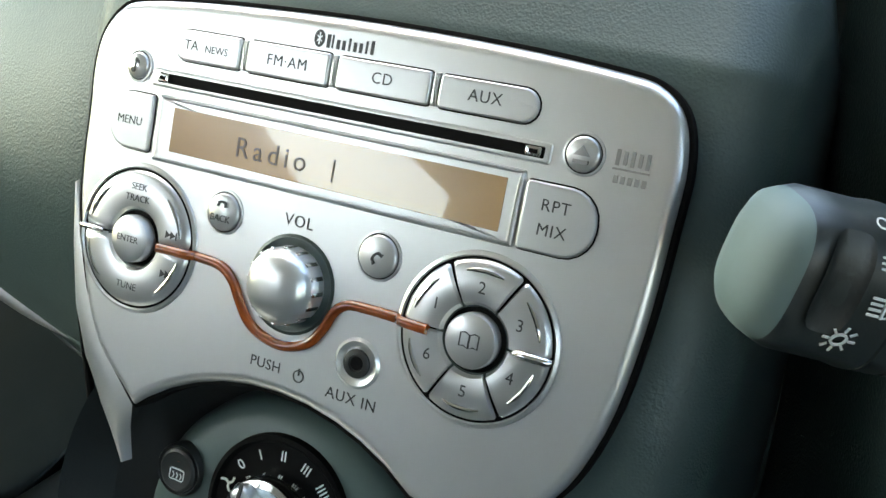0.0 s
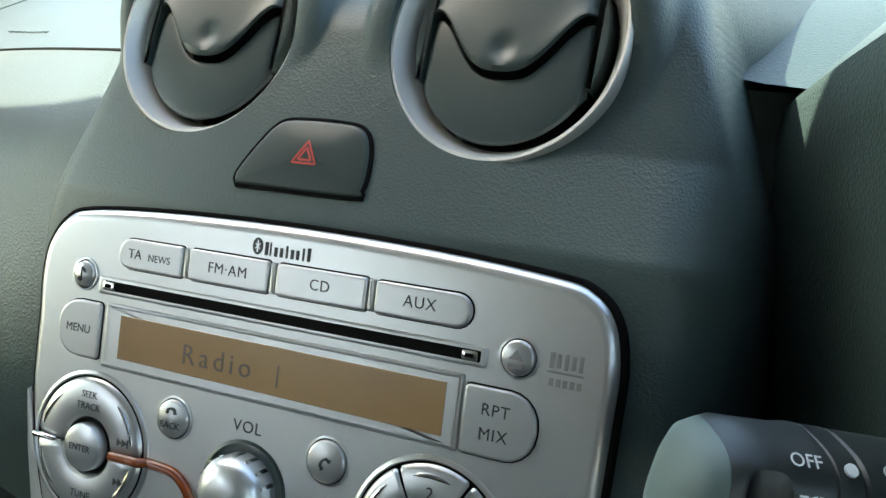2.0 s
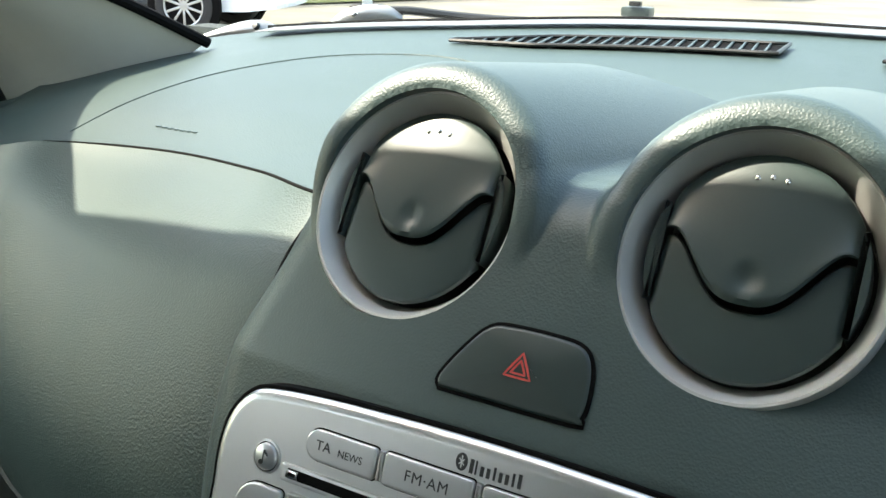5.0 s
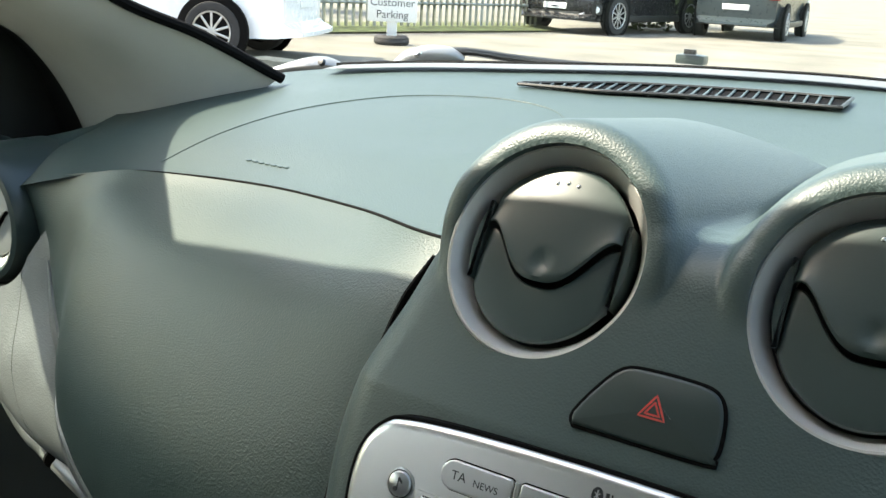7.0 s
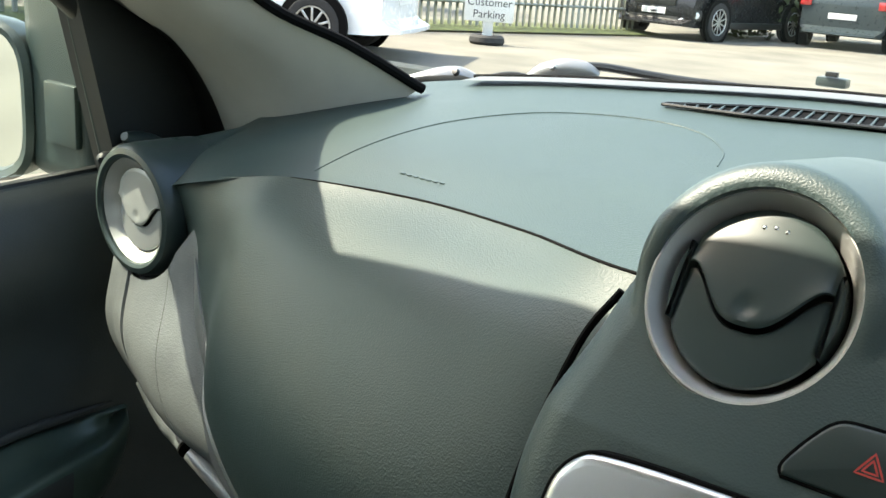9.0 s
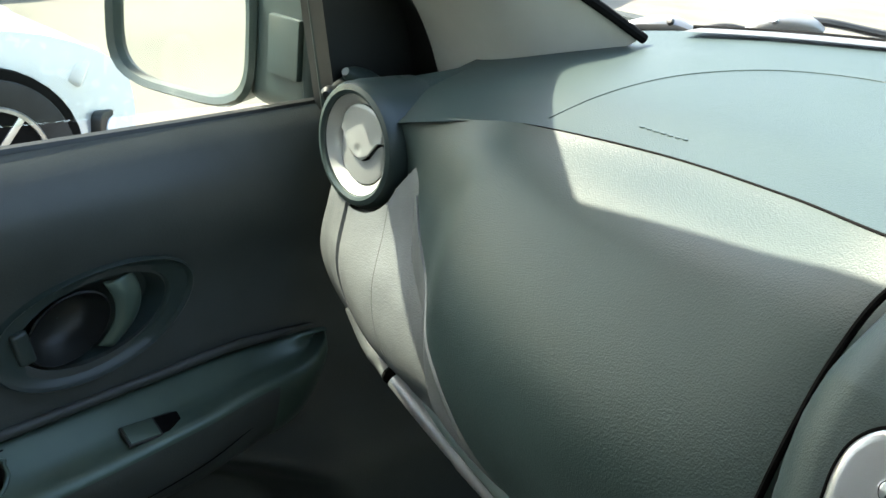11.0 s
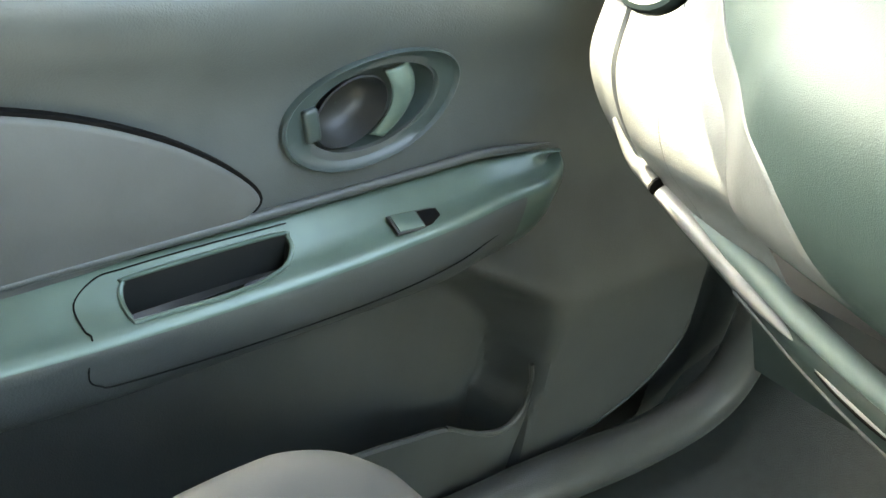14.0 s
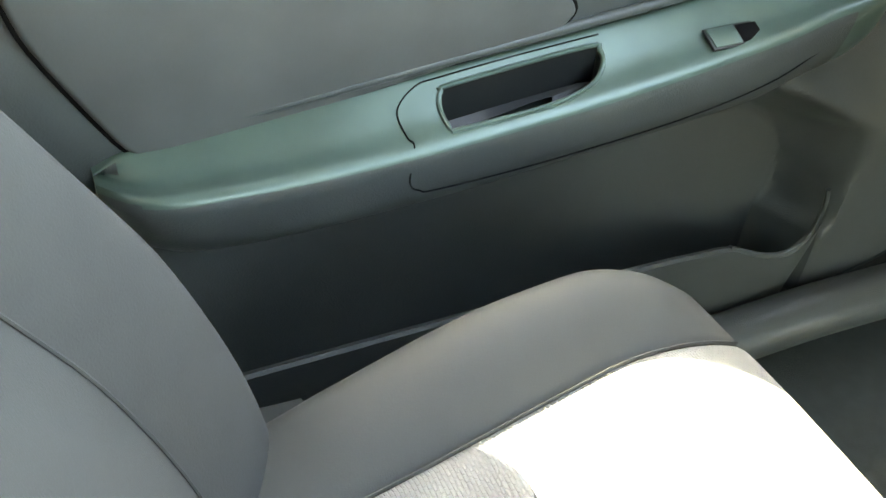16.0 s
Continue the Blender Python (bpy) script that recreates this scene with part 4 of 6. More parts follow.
strip_pts = [(-0.495, 0.202, 0.753), (-0.431, 0.198, 0.736), (-0.368, 0.194, 0.717), (-0.296, 0.190, 0.701), (-0.20, 0.184, 0.688), (-0.13, 0.180, 0.680)]
lobe_pts = [(-0.533, 0.195, 0.762), (-0.488, 0.197, 0.745), (-0.444, 0.198, 0.727), (-0.405, 0.199, 0.709), (-0.362, 0.201, 0.692)]
strip = thing("dash_strip", "satin silver strip along the lower edge of the dashboard", "trim")
part("strip_bar", tube(spline(lobe_pts, 8), [0.0112 + 0.0028 * math.sin(math.pi * min(1, k / 20)) if k < 16 else 0.0134 * (1 - ((k - 16) / 16.5) ** 1.6) + 0.0004 for k in range(33)], 16, 0.75), m_strip, strip)
part("lid_top", tube(spline(strip_pts, 8), 0.0128, 16, 0.8), m_pale_teal, strip, "dull green-grey rounded top of the glovebox lid")
part("strip_cap", tube([(-0.5345, 0.1935, 0.765), (-0.5375, 0.1945, 0.7655)], 0.0118, 14, 0.8), m_void, strip)
part("strip_end", tube(spline([(-0.5380, 0.1945, 0.7655), (-0.552, 0.197, 0.769), (-0.575, 0.193, 0.783), (-0.597, 0.187, 0.808)], 8), [0.0112] * 12 + [0.0112 - 0.0006 * k for k in range(13)], 12, 0.8), m_trim, strip)
lid_run = spline(strip_pts, 8)


def lid_at(a, b):
    """The front of the glovebox lid below its rounded top."""
    p = lid_run[round(a * 40)]
    return p + Vector((0, 0.003 + 0.010 * b - 0.006 * math.sin(math.pi * b), -0.004 - (0.032 + 0.022 * a) * b))


part("lid_front", sheet(lid_at, 40, 10), m_satin, strip, "dark front of the glovebox lid")
part("lid_lip", tube([lid_at(k / 40, 1) for k in range(6, 41)], 0.0022, 8), m_door, strip)
part("lid_slot", tube([lid_at(k / 40, 0.62) + Vector((0, -0.0004, 0)) for k in range(18, 27)], [0.0004, 0.0015, 0.0022, 0.0024, 0.0024, 0.0024, 0.0022, 0.0015, 0.0004], 8), m_void, strip, "dark slot in the lid")
# Highlight above the slot, painted as a thin pale grey bar.
part("slot_highlight", tube([lid_at(k / 40, 0.55) + Vector((0, -0.0010, 0)) for k in range(18, 27)], [0.0003, 0.0010, 0.0014, 0.0016, 0.0016, 0.0016, 0.0014, 0.0010, 0.0003], 8), m_vent_grey, strip, "painted highlight along the slot")

VL = look((-0.607, 0.193, 0.956), (-0.575, 0.8, 0.965))
side_vent = thing("side_vent", "round side air vent in a dark horn-shaped housing", "air vent", at=VL)
part("vent_rim", lathe([(0.0435, 0.000), (0.0445, 0.0045), (0.0475, 0.0062), (0.0520, 0.0050), (0.0550, 0.0), (0.0560, -0.010), (0.0555, -0.06)], 64), m_satin, side_vent)
part("ring", lathe([(0.0335, -0.014), (0.0350, -0.007), (0.0395, -0.001), (0.0435, 0.0025), (0.0445, 0.001), (0.0445, -0.02)], 64), m_ring, side_vent)
part("barrel", lathe([(0.0360, -0.006), (0.0352, -0.012), (0.0350, -0.034), (0.0, -0.036)], 56), m_black, side_vent)
side_mats = {True: "upper_flap", False: "lower_flap"}
for upper in (True, False):
    bm = sheet(lambda a, b: flap_surface(a, b, upper), 40, 26)
    bm.transform(Matrix.Translation((0, 0, 0.0015)) @ Matrix.Diagonal((1.16, 1.16, 1.0, 1)))
    part(side_mats[upper], bm, m_vent_grey, side_vent, "pale grey flap")

horn_pts = spline([(-0.607, 0.232, 0.957), (-0.600, 0.26, 0.958), (-0.584, 0.31, 0.968), (-0.56, 0.36, 0.985), (-0.53, 0.40, 1.00)], 6)
part("housing", tube([VL.inverted() @ p for p in horn_pts], [0.0555 - 0.0002 * k for k in range(len(horn_pts))], 40), m_dash, side_vent, "dark grained horn-shaped housing")

# ---- passenger door ----
DX = -0.705
SILL_Z = 0.960
door = thing("passenger_door", "closed dark plastic car door with armrest, handle and map pocket", "car door")


def door_x(y, z):
    x = DX
    x += 0.006 * math.exp(-((z - 0.885) / 0.04) ** 2)
    x -= 0.012 * math.exp(-((z - 0.80) / 0.05) ** 2)
    if z > SILL_Z - 0.062:
        x -= 0.028 * ((z - SILL_Z + 0.062) / 0.062) ** 2
    if z < 0.69:
        low = min(1, (0.69 - z) / 0.14)
        low *= low * (3 - 2 * low)
        # inside the map pocket the card falls back, forward of it the card stands proud
        t = max(0, min(1, (y - lerp_table(POCKET_END, z)[0] + 0.006) / (0.034 + 0.07 * max(0, min(1, (z - 0.48) / 0.08)))))
        t *= t * (3 - 2 * t)
        x += low * (-0.030 + (0.049 + 0.030) * t)
    return x


POCKET_END = [(0.24, 0.215), (0.41, 0.215), (0.440, 0.227), (0.488, 0.223), (0.516, 0.205), (0.549, 0.170), (0.590, 0.110), (0.625, 0.04), (0.69, -0.10)]


def card_foot(y):
    """Lower edge of the door card, rounded up at its front corner."""
    return 0.33 + 0.15 * (1 - math.sqrt(max(0, 1 - ((y - 0.22) / 0.302) ** 2))) if y > 0.22 else 0.33 - 0.09 * min(1, (0.22 - y) / 0.25)


def sill_fall(y):
    """The sill drops a little towards the rear."""
    return -0.056 * max(0, min(0.25 - y, 0.40, 0.40 * (y + 0.62) / 0.30))


def door_panel():
    ys = [-0.66 + 1.18 * k / 240 for k in range(241)]
    rows = [[card_foot(y) + (SILL_Z - card_foot(y)) * k / 100 for k in range(101)] for y in ys]
    bm = bmesh.new()
    f = [[bm.verts.new((door_x(y, z), y, z + sill_fall(y) * max(0, (z - 0.84) / (SILL_Z - 0.84)))) for z in zs] for y, zs in zip(ys, rows)]
    r = [[bm.verts.new((-0.78, y, z)) for z in (zs[0], SILL_Z - 0.050 + sill_fall(y))] for y, zs in zip(ys, rows)]
    for i in range(240):
        for j in range(100):
            bm.faces.new((f[i][j], f[i + 1][j], f[i + 1][j + 1], f[i][j + 1]))
        bm.faces.new((r[i][0], r[i][1], r[i + 1][1], r[i + 1][0]))
        bm.faces.new((f[i][100], f[i + 1][100], r[i + 1][1], r[i][1]))
        bm.faces.new((f[i][0], r[i][0], r[i + 1][0], f[i + 1][0]))
    for i in (0, 240):
        bm.faces.new([f[i][j] for j in range(101)] + [r[i][1], r[i][0]])
    return bm


def oval(cy, cz, a, b, turn, n=48):
    c, s = math.cos(radians(turn)), math.sin(radians(turn))
    return [(cy + a * math.cos(t) * c - b * math.sin(t) * s, cz + a * math.cos(t) * s + b * math.sin(t) * c) for t in [2 * math.pi * k / n for k in range(n)]]


HY, HZ, HT = 0.005, 0.7945, 14
panel_ob = part("door_card", door_panel(), m_door, door)
cut(panel_ob, prism_x(oval(HY, HZ, 0.068, 0.036, HT), -0.745, -0.60))


def dish(a, b):
    """The oval surround of the handle, a shallow rim that falls into the recess."""
    t = 2 * math.pi * a
    k = [(1.40, -0.003), (1.385, 0.0022), (1.355, 0.0034), (1.325, 0.0022), (1.30, 0.0006), (1.14, 0.0008), (1.05, 0.0016), (1.005, -0.001), (0.96, -0.014), (0.88, -0.024), (0.6, -0.028), (0.25, -0.029), (0.02, -0.029)][round(b * 12)]
    c, s = math.cos(radians(HT)), math.sin(radians(HT))
    ey, ez = 0.068 * k[0] * math.cos(t), 0.036 * (1 + (k[0] - 1) * 0.95 if k[0] > 1 else k[0]) * math.sin(t)
    y, z = HY + ey * c - ez * s, HZ + ey * s + ez * c
    w = max(0, min(1, (k[0] - 1.0) / 0.28))
    return (door_x(HY, HZ) * (1 - w) + door_x(y, z) * w + 0.002 + k[1] * (1.3 if k[0] > 1.2 else 1), y, z)


handle = part("handle_recess", sheet(dish, 64, 12, close_u=True), m_satin, door, "dark oval recess of the door handle")
cup_y, cup_z = -0.019, 0.792


def finger_dish(a, b):
    t, r = 2 * math.pi * a, [1.0, 0.96, 0.9, 0.7, 0.4, 0.03][round(b * 5)]
    d = [0.012, 0.0135, 0.010, -0.006, -0.012, -0.013][round(b * 5)]
    y, z = 0.037 * r * math.cos(t), 0.031 * r * math.sin(t)
    return (door_x(HY, HZ) - 0.008 + d, cup_y + y, cup_z + z + 0.25 * y)


part("finger_bowl", sheet(finger_dish, 40, 5, close_u=True), m_black, handle)


def lever(a, b):
    t = -0.5 + b
    y = 0.0120 + (0.018 + 0.008 * t) * a + 0.011 * (1 - (2 * t) ** 2) + 0.006 * t
    z = HZ + 0.003 + 0.058 * t + 0.25 * (y - 0.02)
    x = door_x(HY, HZ) + 0.007 * (1 - (2 * t) ** 2) + 0.004 * math.sin(math.pi * a) - 0.004
    return (x, y, z)


lev = part("handle_lever", sheet(lever, 12, 20), m_arm, handle, "satin curved pull lever")
lev.modifiers.new("thick", "SOLIDIFY").thickness = 0.005
part("lock_tab", box(0, 0, 0, 0.010, 0.015, 0.031, 0.004, 3), m_satin, handle, at=Matrix.Translation((door_x(HY, HZ) + 0.003, -0.0585, 0.7845)) @ Matrix.Rotation(radians(HT), 4, "X"))

# padded insert with its groove
ins = [(-0.520, 0.800), (-0.510, 0.765), (-0.480, 0.705), (-0.462, 0.676), (-0.440, 0.664), (-0.347, 0.677), (-0.206, 0.699), (-0.134, 0.710), (-0.113, 0.719), (-0.109, 0.733), (-0.136, 0.758),
       (-0.190, 0.789), (-0.257, 0.813), (-0.327, 0.826), (-0.400, 0.828), (-0.480, 0.822), (-0.512, 0.815)]
ins = [(p.x, p.y) for p in spline([(*q, 0) for q in ins + ins[:1]], 4)][:-1]
IX = Matrix(((0, 0, 1, -0.7065), (1, 0, 0, 0), (0, 1, 0, 0), (0, 0, 0, 1)))
part("door_insert", plate(ins, -0.004, 0.006, 0.005, 4, 0.004), m_insert, door, "padded grey vinyl insert", at=IX)
part("insert_groove", plate(grow(ins, 0.003), -0.006, -0.0005 + 0.003, 0.001), m_void, door, at=IX)

# armrest
ARM = [  # y, inner z, lip x, lip z, side z, under z
    (-0.490, 0.664, -0.690, 0.655, 0.645, 0.620),
    (-0.468, 0.673, -0.662, 0.659, 0.632, 0.590),
    (-0.430, 0.675, -0.652, 0.658, 0.618, 0.575),
    (-0.274, 0.688, -0.648, 0.659, 0.616, 0.568),
    (-0.088, 0.704, -0.646, 0.674, 0.630, 0.582),
    (0.070, 0.719, -0.646, 0.696, 0.644, 0.598),
    (0.130, 0.725, -0.651, 0.706, 0.656, 0.615),
    (0.190, 0.725, -0.657, 0.711, 0.668, 0.638),
    (0.218, 0.725, -0.670, 0.713, 0.678, 0.655),
    (0.236, 0.724, -0.684, 0.716, 0.692, 0.678),
    (0.246, 0.723, -0.700, 0.719, 0.708, 0.700),
]


def arm_section(y):
    iz, lx, lz, sz, uz = lerp_table(ARM, y)
    pts = [(-0.706, iz + 0.004), (-0.700, iz + 0.002), (lx - 0.025, lz + (iz - lz) * 0.42), (lx - 0.006, lz + 0.006), (lx, lz - 0.003), (lx - 0.002, (lz + sz) / 2), (lx - 0.008, sz), (lx - 0.022, sz - 0.02), (-0.706, uz)]
    s = [(p.x, p.y) for p in spline([(*q, 0) for q in pts], 4)]
    return s + [(-0.735, uz), (-0.735, iz)]


def armrest():
    ys = [-0.490 + 0.736 * (k / 90) for k in range(91)]
    bm = bmesh.new()
    rows = [[bm.verts.new((x, y, z)) for x, z in arm_section(y)] for y in ys]
    n = len(rows[0])
    for a, b in zip(rows, rows[1:]):
        for k in range(n):
            bm.faces.new((a[k], a[(k + 1) % n], b[(k + 1) % n], b[k]))
    bm.faces.new(rows[0])
    bm.faces.new(rows[-1][::-1])
    return bm


arm = part("armrest", armrest(), m_arm, door, "satin teal-grey armrest")
# the pull cup, cut from above; outline (y, x)
pull_top = [(-0.2330, -0.6590), (-0.1480, -0.6570), (-0.1080, -0.6640), (-0.0910, -0.6760), (-0.0890, -0.6870), (-0.1000, -0.6920), (-0.2180, -0.6920), (-0.2300, -0.6890), (-0.2350, -0.6790)]
pull_top = [(p.x, p.y) for p in spline([(*q, 0) for q in pull_top + pull_top[:1]], 4)][:-1]


def well(outline, z0, z1):
    bm = plate([(x, y) for y, x in outline], z0, z1, 0)
    return bm


cut(arm, well(pull_top, 0.640, 0.80))
arm.data.materials.append(m_door)
for p in arm.data.polygons:
    if p.normal.z < 0.30 and p.center.y < 0.16:
        p.material_index = 1


def arm_z(y, x):
    """Height of the armrest's upper face."""
    s = arm_section(y)
    for (x0, z0), (x1, z1) in zip(s, s[1:]):
        if x0 <= x <= x1:
            return z0 + (z1 - z0) * (x - x0) / max(x1 - x0, 1e-6)
    return s[4][1]


def loop_tube(outline, r, lift, mat, parent, name, label=""):
    pts = [(x, y, arm_z(y, x) + lift) for y, x in outline]
    return part(name, tube(pts + pts[:2], r, 8, ends=False), mat, parent, label)


loop_tube(pull_top, 0.0022, 0.0004, m_arm, arm, "cup_rim")
part("pull_cup", sheet(lambda a, b: (lambda q: (q[1] + (-0.676 - q[1]) * (0.03 if b < 0.9 else 0.5), q[0] + (-0.172 - q[0]) * (0.02 if b < 0.9 else 0.5), arm_z(q[0], q[1]) - 0.002 - 0.034 * min(1, b / 0.9)))(pull_top[round(a * len(pull_top)) % len(pull_top)]), len(pull_top), 6), m_black, arm, "dark pull cup")
seam_pts = [(-0.262, -0.700), (-0.268, -0.685), (-0.268, -0.665), (-0.266, -0.655)]
seam3 = [(x, y, arm_z(y, x) + 0.0003) for y, x in [(-0.085, -0.6980), (-0.16, -0.6990), (-0.225, -0.6985), (-0.248, -0.697)] + seam_pts[1:]]
ledge = [(-0.7035, y, lerp_table(ARM, y)[0] + 0.011) for y in [-0.44 + 0.67 * k / 40 for k in range(41)]]
part("armrest_ledge", tube(ledge, [0.0048 * min(1, 0.3 + k / 6, 0.2 + (40 - k) / 5) for k in range(41)], 10), m_door, arm, "narrow ledge above the armrest")
low = [(-0.647, -0.272, 0.640), (-0.648, -0.263, 0.629), (-0.649, -0.245, 0.625), (-0.647, -0.15, 0.629), (-0.6465, -0.02, 0.640), (-0.648, 0.07, 0.656), (-0.655, 0.13, 0.674)]
part("panel_seam", tube(spline(seam3 + low, 6), 0.0007, 6), m_void, arm)
sw_y = 0.032
swz = arm_z(sw_y, -0.668)
slope = math.atan2(arm_z(sw_y, -0.655) - arm_z(sw_y, -0.69), 0.035)
SWM = Matrix.Translation((-0.666, sw_y, swz + 0.0005)) @ Matrix.Rotation(-slope, 4, "Y")
switch = part("window_switch", box(0, 0, 0, 0.022, 0.056, 0.003, 0.001), m_black, arm, "black window switch", at=SWM)
part("rocker", box(0.0, -0.012, 0.0018, 0.019, 0.028, 0.0024, 0.0008), m_arm, switch)
part("rocker_dip", box(0.0, 0.015, 0.0012, 0.018, 0.022, 0.002, 0.0008), m_void, switch)

# map pocket with a bottle bay
pocket_out = spline([(-0.44, 0.470, 0), (-0.2, 0.464, 0), (-0.016, 0.457, 0), (0.054, 0.452, 0), (0.105, 0.446, 0), (0.135, 0.430, 0), (0.165, 0.416, 0), (0.197, 0.411, 0), (0.218, 0.424, 0), (0.227, 0.445, 0), (0.229, 0.470, 0)], 6)
bm = bmesh.new()
prev = None
for p in pocket_out:
    row = [bm.verts.new((x, p.x, z)) for x, z in ((-0.670, 0.30), (-0.653, p.y - 0.03), (-0.651, p.y - 0.003), (-0.654, p.y), (-0.660, p.y - 0.003), (-0.662, p.y - 0.03))]
    if prev:
        for k in range(5):
            bm.faces.new((prev[k], row[k], row[k + 1], prev[k + 1]))
    prev = row
part("map_pocket", bm, m_door, door, "moulded map pocket with a bottle bay")
part("bay_rim", tube(spline([(-0.655, 0.105, 0.445), (-0.655, 0.135, 0.429), (-0.655, 0.165, 0.415), (-0.655, 0.197, 0.410), (-0.655, 0.219, 0.424), (-0.656, 0.2285, 0.445), (-0.657, 0.228, 0.470), (-0.658, 0.224, 0.488)], 6), 0.0030, 8), m_door, door)
part("door_seal", tube([(-0.658, 0.300 + 0.218 * math.sin(k * math.pi / 60), card_foot(0.300 + 0.218 * math.sin(k * math.pi / 60)) + 0.001) for k in range(31)] + [(-0.660, 0.520, 0.50), (-0.664, 0.520, 0.56)], 0.0035, 8), m_satin, door, "rubber seal round the door edge")

# window sill seal, glass and corner piece
part("window_seal", tube([(-0.7385, y, 0.9590 + sill_fall(y)) for y in (-0.66, -0.2, 0.1, 0.25)], 0.0055, 8), m_black, door, "black rubber window seal")
part("door_glass", box(-0.752, -0.21, 1.19, 0.004, 0.90, 0.46, 0), m_side_glass, door, "lightly tinted side window")
quarter = [(0.243, 0.955), (0.410, 0.955), (0.400, 1.030), (0.330, 1.085), (0.235, 1.130), (0.130, 1.25), (0.115, 1.24), (0.205, 1.12)]
part("corner_trim", prism_x(quarter, -0.735, -0.700), m_black, door, "black triangular mirror corner trim")
frame_pts = spline([(-0.715, 0.250, 1.085), (-0.715, 0.20, 1.125), (-0.712, 0.06, 1.235), (-0.700, -0.12, 1.355), (-0.69, -0.40, 1.385), (-0.69, -0.62, 1.38)], 6)
# Thickened towards the top only to shade the side trim and dash end.
part("window_frame", tube(frame_pts, [0.014 + 0.042 * max(0, min(1, (k - 7) / 5)) for k in range(31)], 12, 1.0), m_black, door, "black upper window frame")
part("window_channel", tube([(-0.722, 0.250, 0.955), (-0.722, 0.214, 1.115), (-0.722, 0.16, 1.32)], 0.008, 8), m_satin, door)
knobm = look((-0.668, 0.205, 0.986), (-0.702, 0.255, 0.985))
part("mirror_lever", tube([(0, 0, 0.004), (0, 0, 0.001), (0, 0, -0.006), (0, 0, -0.010), (0, 0, -0.026), (0, 0, -0.030), (0, 0, -0.050)], [0.003, 0.0062, 0.0066, 0.0048, 0.0048, 0.0062, 0.0075], 16), m_black, door, "black mirror adjusting lever", at=knobm)
part("lever_boot", tube(spline([(-0.702, 0.30, 0.962), (-0.694, 0.262, 0.988), (-0.688, 0.240, 1.000)], 5), [0.02, 0.019, 0.018, 0.017, 0.016, 0.014, 0.012, 0.010, 0.008, 0.006, 0.004], 14), m_satin, door)

# ---- door mirror outside ----
mirror = thing("door_mirror", "dark door mirror outside the passenger window", "mirror")
house = lathe([(0.0, -0.075), (0.05, -0.072), (0.085, -0.055), (0.102, -0.02), (0.106, 0.012), (0.102, 0.018), (0.094, 0.014), (0.090, 0.004)], 48)
for v in house.verts:
    ang = math.atan2(v.co.y, v.co.x)
    k = 1 / max(abs(math.cos(ang)) ** 4 + abs(math.sin(ang)) ** 4, 1e-9) ** 0.25
    v.co.x *= k * 1.08
    v.co.y *= k * 0.80
MIR = Matrix.Translation((-0.948, 0.222, 1.005)) @ Matrix.Rotation(radians(14), 4, "Z") @ Matrix.Rotation(radians(90), 4, "X")
part("housing", house, m_satin, mirror, at=MIR)
glass_out = [(p[0] * 1.0, p[1] * 1.0) for p in rounded(-0.098, -0.074, 0.096, 0.070, 0.026)]
part("mirror_glass", plate(glass_out, 0.002, 0.006, 0.001), m_mirror, mirror, "mirror glass", at=MIR)
part("mirror_arm", box(-0.800, 0.275, 1.060, 0.115, 0.07, 0.25, 0.022, 3), m_satin, mirror, "dark mirror base")
part("base_inset", box(-0.782, 0.238, 1.005, 0.052, 0.008, 0.060, 0.003), m_satin, mirror)

# ---- pillar lining ----
PR = spline([(-0.470, 0.385, 1.064), (-0.500, 0.322, 1.100), (-0.545, 0.262, 1.133), (-0.572, 0.185, 1.205), (-0.608, 0.085, 1.315), (-0.626, -0.025, 1.425)], 8)
PL = spline([(-0.650, 0.34, 0.965), (-0.664, 0.318, 1.035), (-0.668, 0.280, 1.085), (-0.672, 0.22, 1.125), (-0.675, 0.09, 1.25), (-0.665, -0.04, 1.42)], 8)


def pillar_at(a, b):
    p, q = PR[round(b * 40)], PL[round(b * 40)]
    m = p.lerp(q, a)
    bow = Vector((0.5, -0.6, -0.3)).normalized() * 0.022 * math.sin(math.pi * a)
    return m + bow


pillar = thing("windscreen_pillar", "pale grey lining of the windscreen pillar", "pillar", kind="structure")
part("pillar_lining", sheet(pillar_at, 16, 40), m_pillar, pillar)
part("pillar_outside", tube([p.lerp(q, 0.5) + Vector((-0.045, 0.03, 0.01)) for p, q in zip(PR, PL)], 0.024, 14), m_black_car, pillar)
part("pillar_web", sheet(lambda a, b: PR[round(b * 40)].lerp(PL[round(b * 40)].lerp(PR[round(b * 40)], 0.5) + Vector((-0.045, 0.03, 0.01)), a), 4, 40), m_black, pillar)
part("screen_edge", tube([p + Vector((0.0020, 0.0025, 0.0)) for p in PR], 0.0045, 8), m_void, pillar, "black edge of the windscreen")

part("door_gap_seal", sheet(lambda a, b: PL[round(b * 40)] + Vector((-0.05 * a, 0.004 * a, 0.012 * a)), 2, 40), m_black, pillar, "black rubber seal between pillar and door")
CORNER, ON_PILLAR, ON_HEADER = Vector((-0.630, -0.016, 1.424)), Vector((-0.6140, 0.050, 1.350)), Vector((-0.555, -0.024, 1.432))


def corner_at(a, b):
    """An added, unseen sheet that rounds the corner of the dash's sun patch."""
    edge = ON_PILLAR.lerp(CORNER, a).lerp(CORNER.lerp(ON_HEADER, a), a)
    return (CORNER + Vector((-0.01, 0, 0.004))).lerp(edge, b)


part("corner_sun_block", sheet(corner_at, 16, 4), m_black, pillar, "unseen black sheet that rounds the corner of the sun patch")

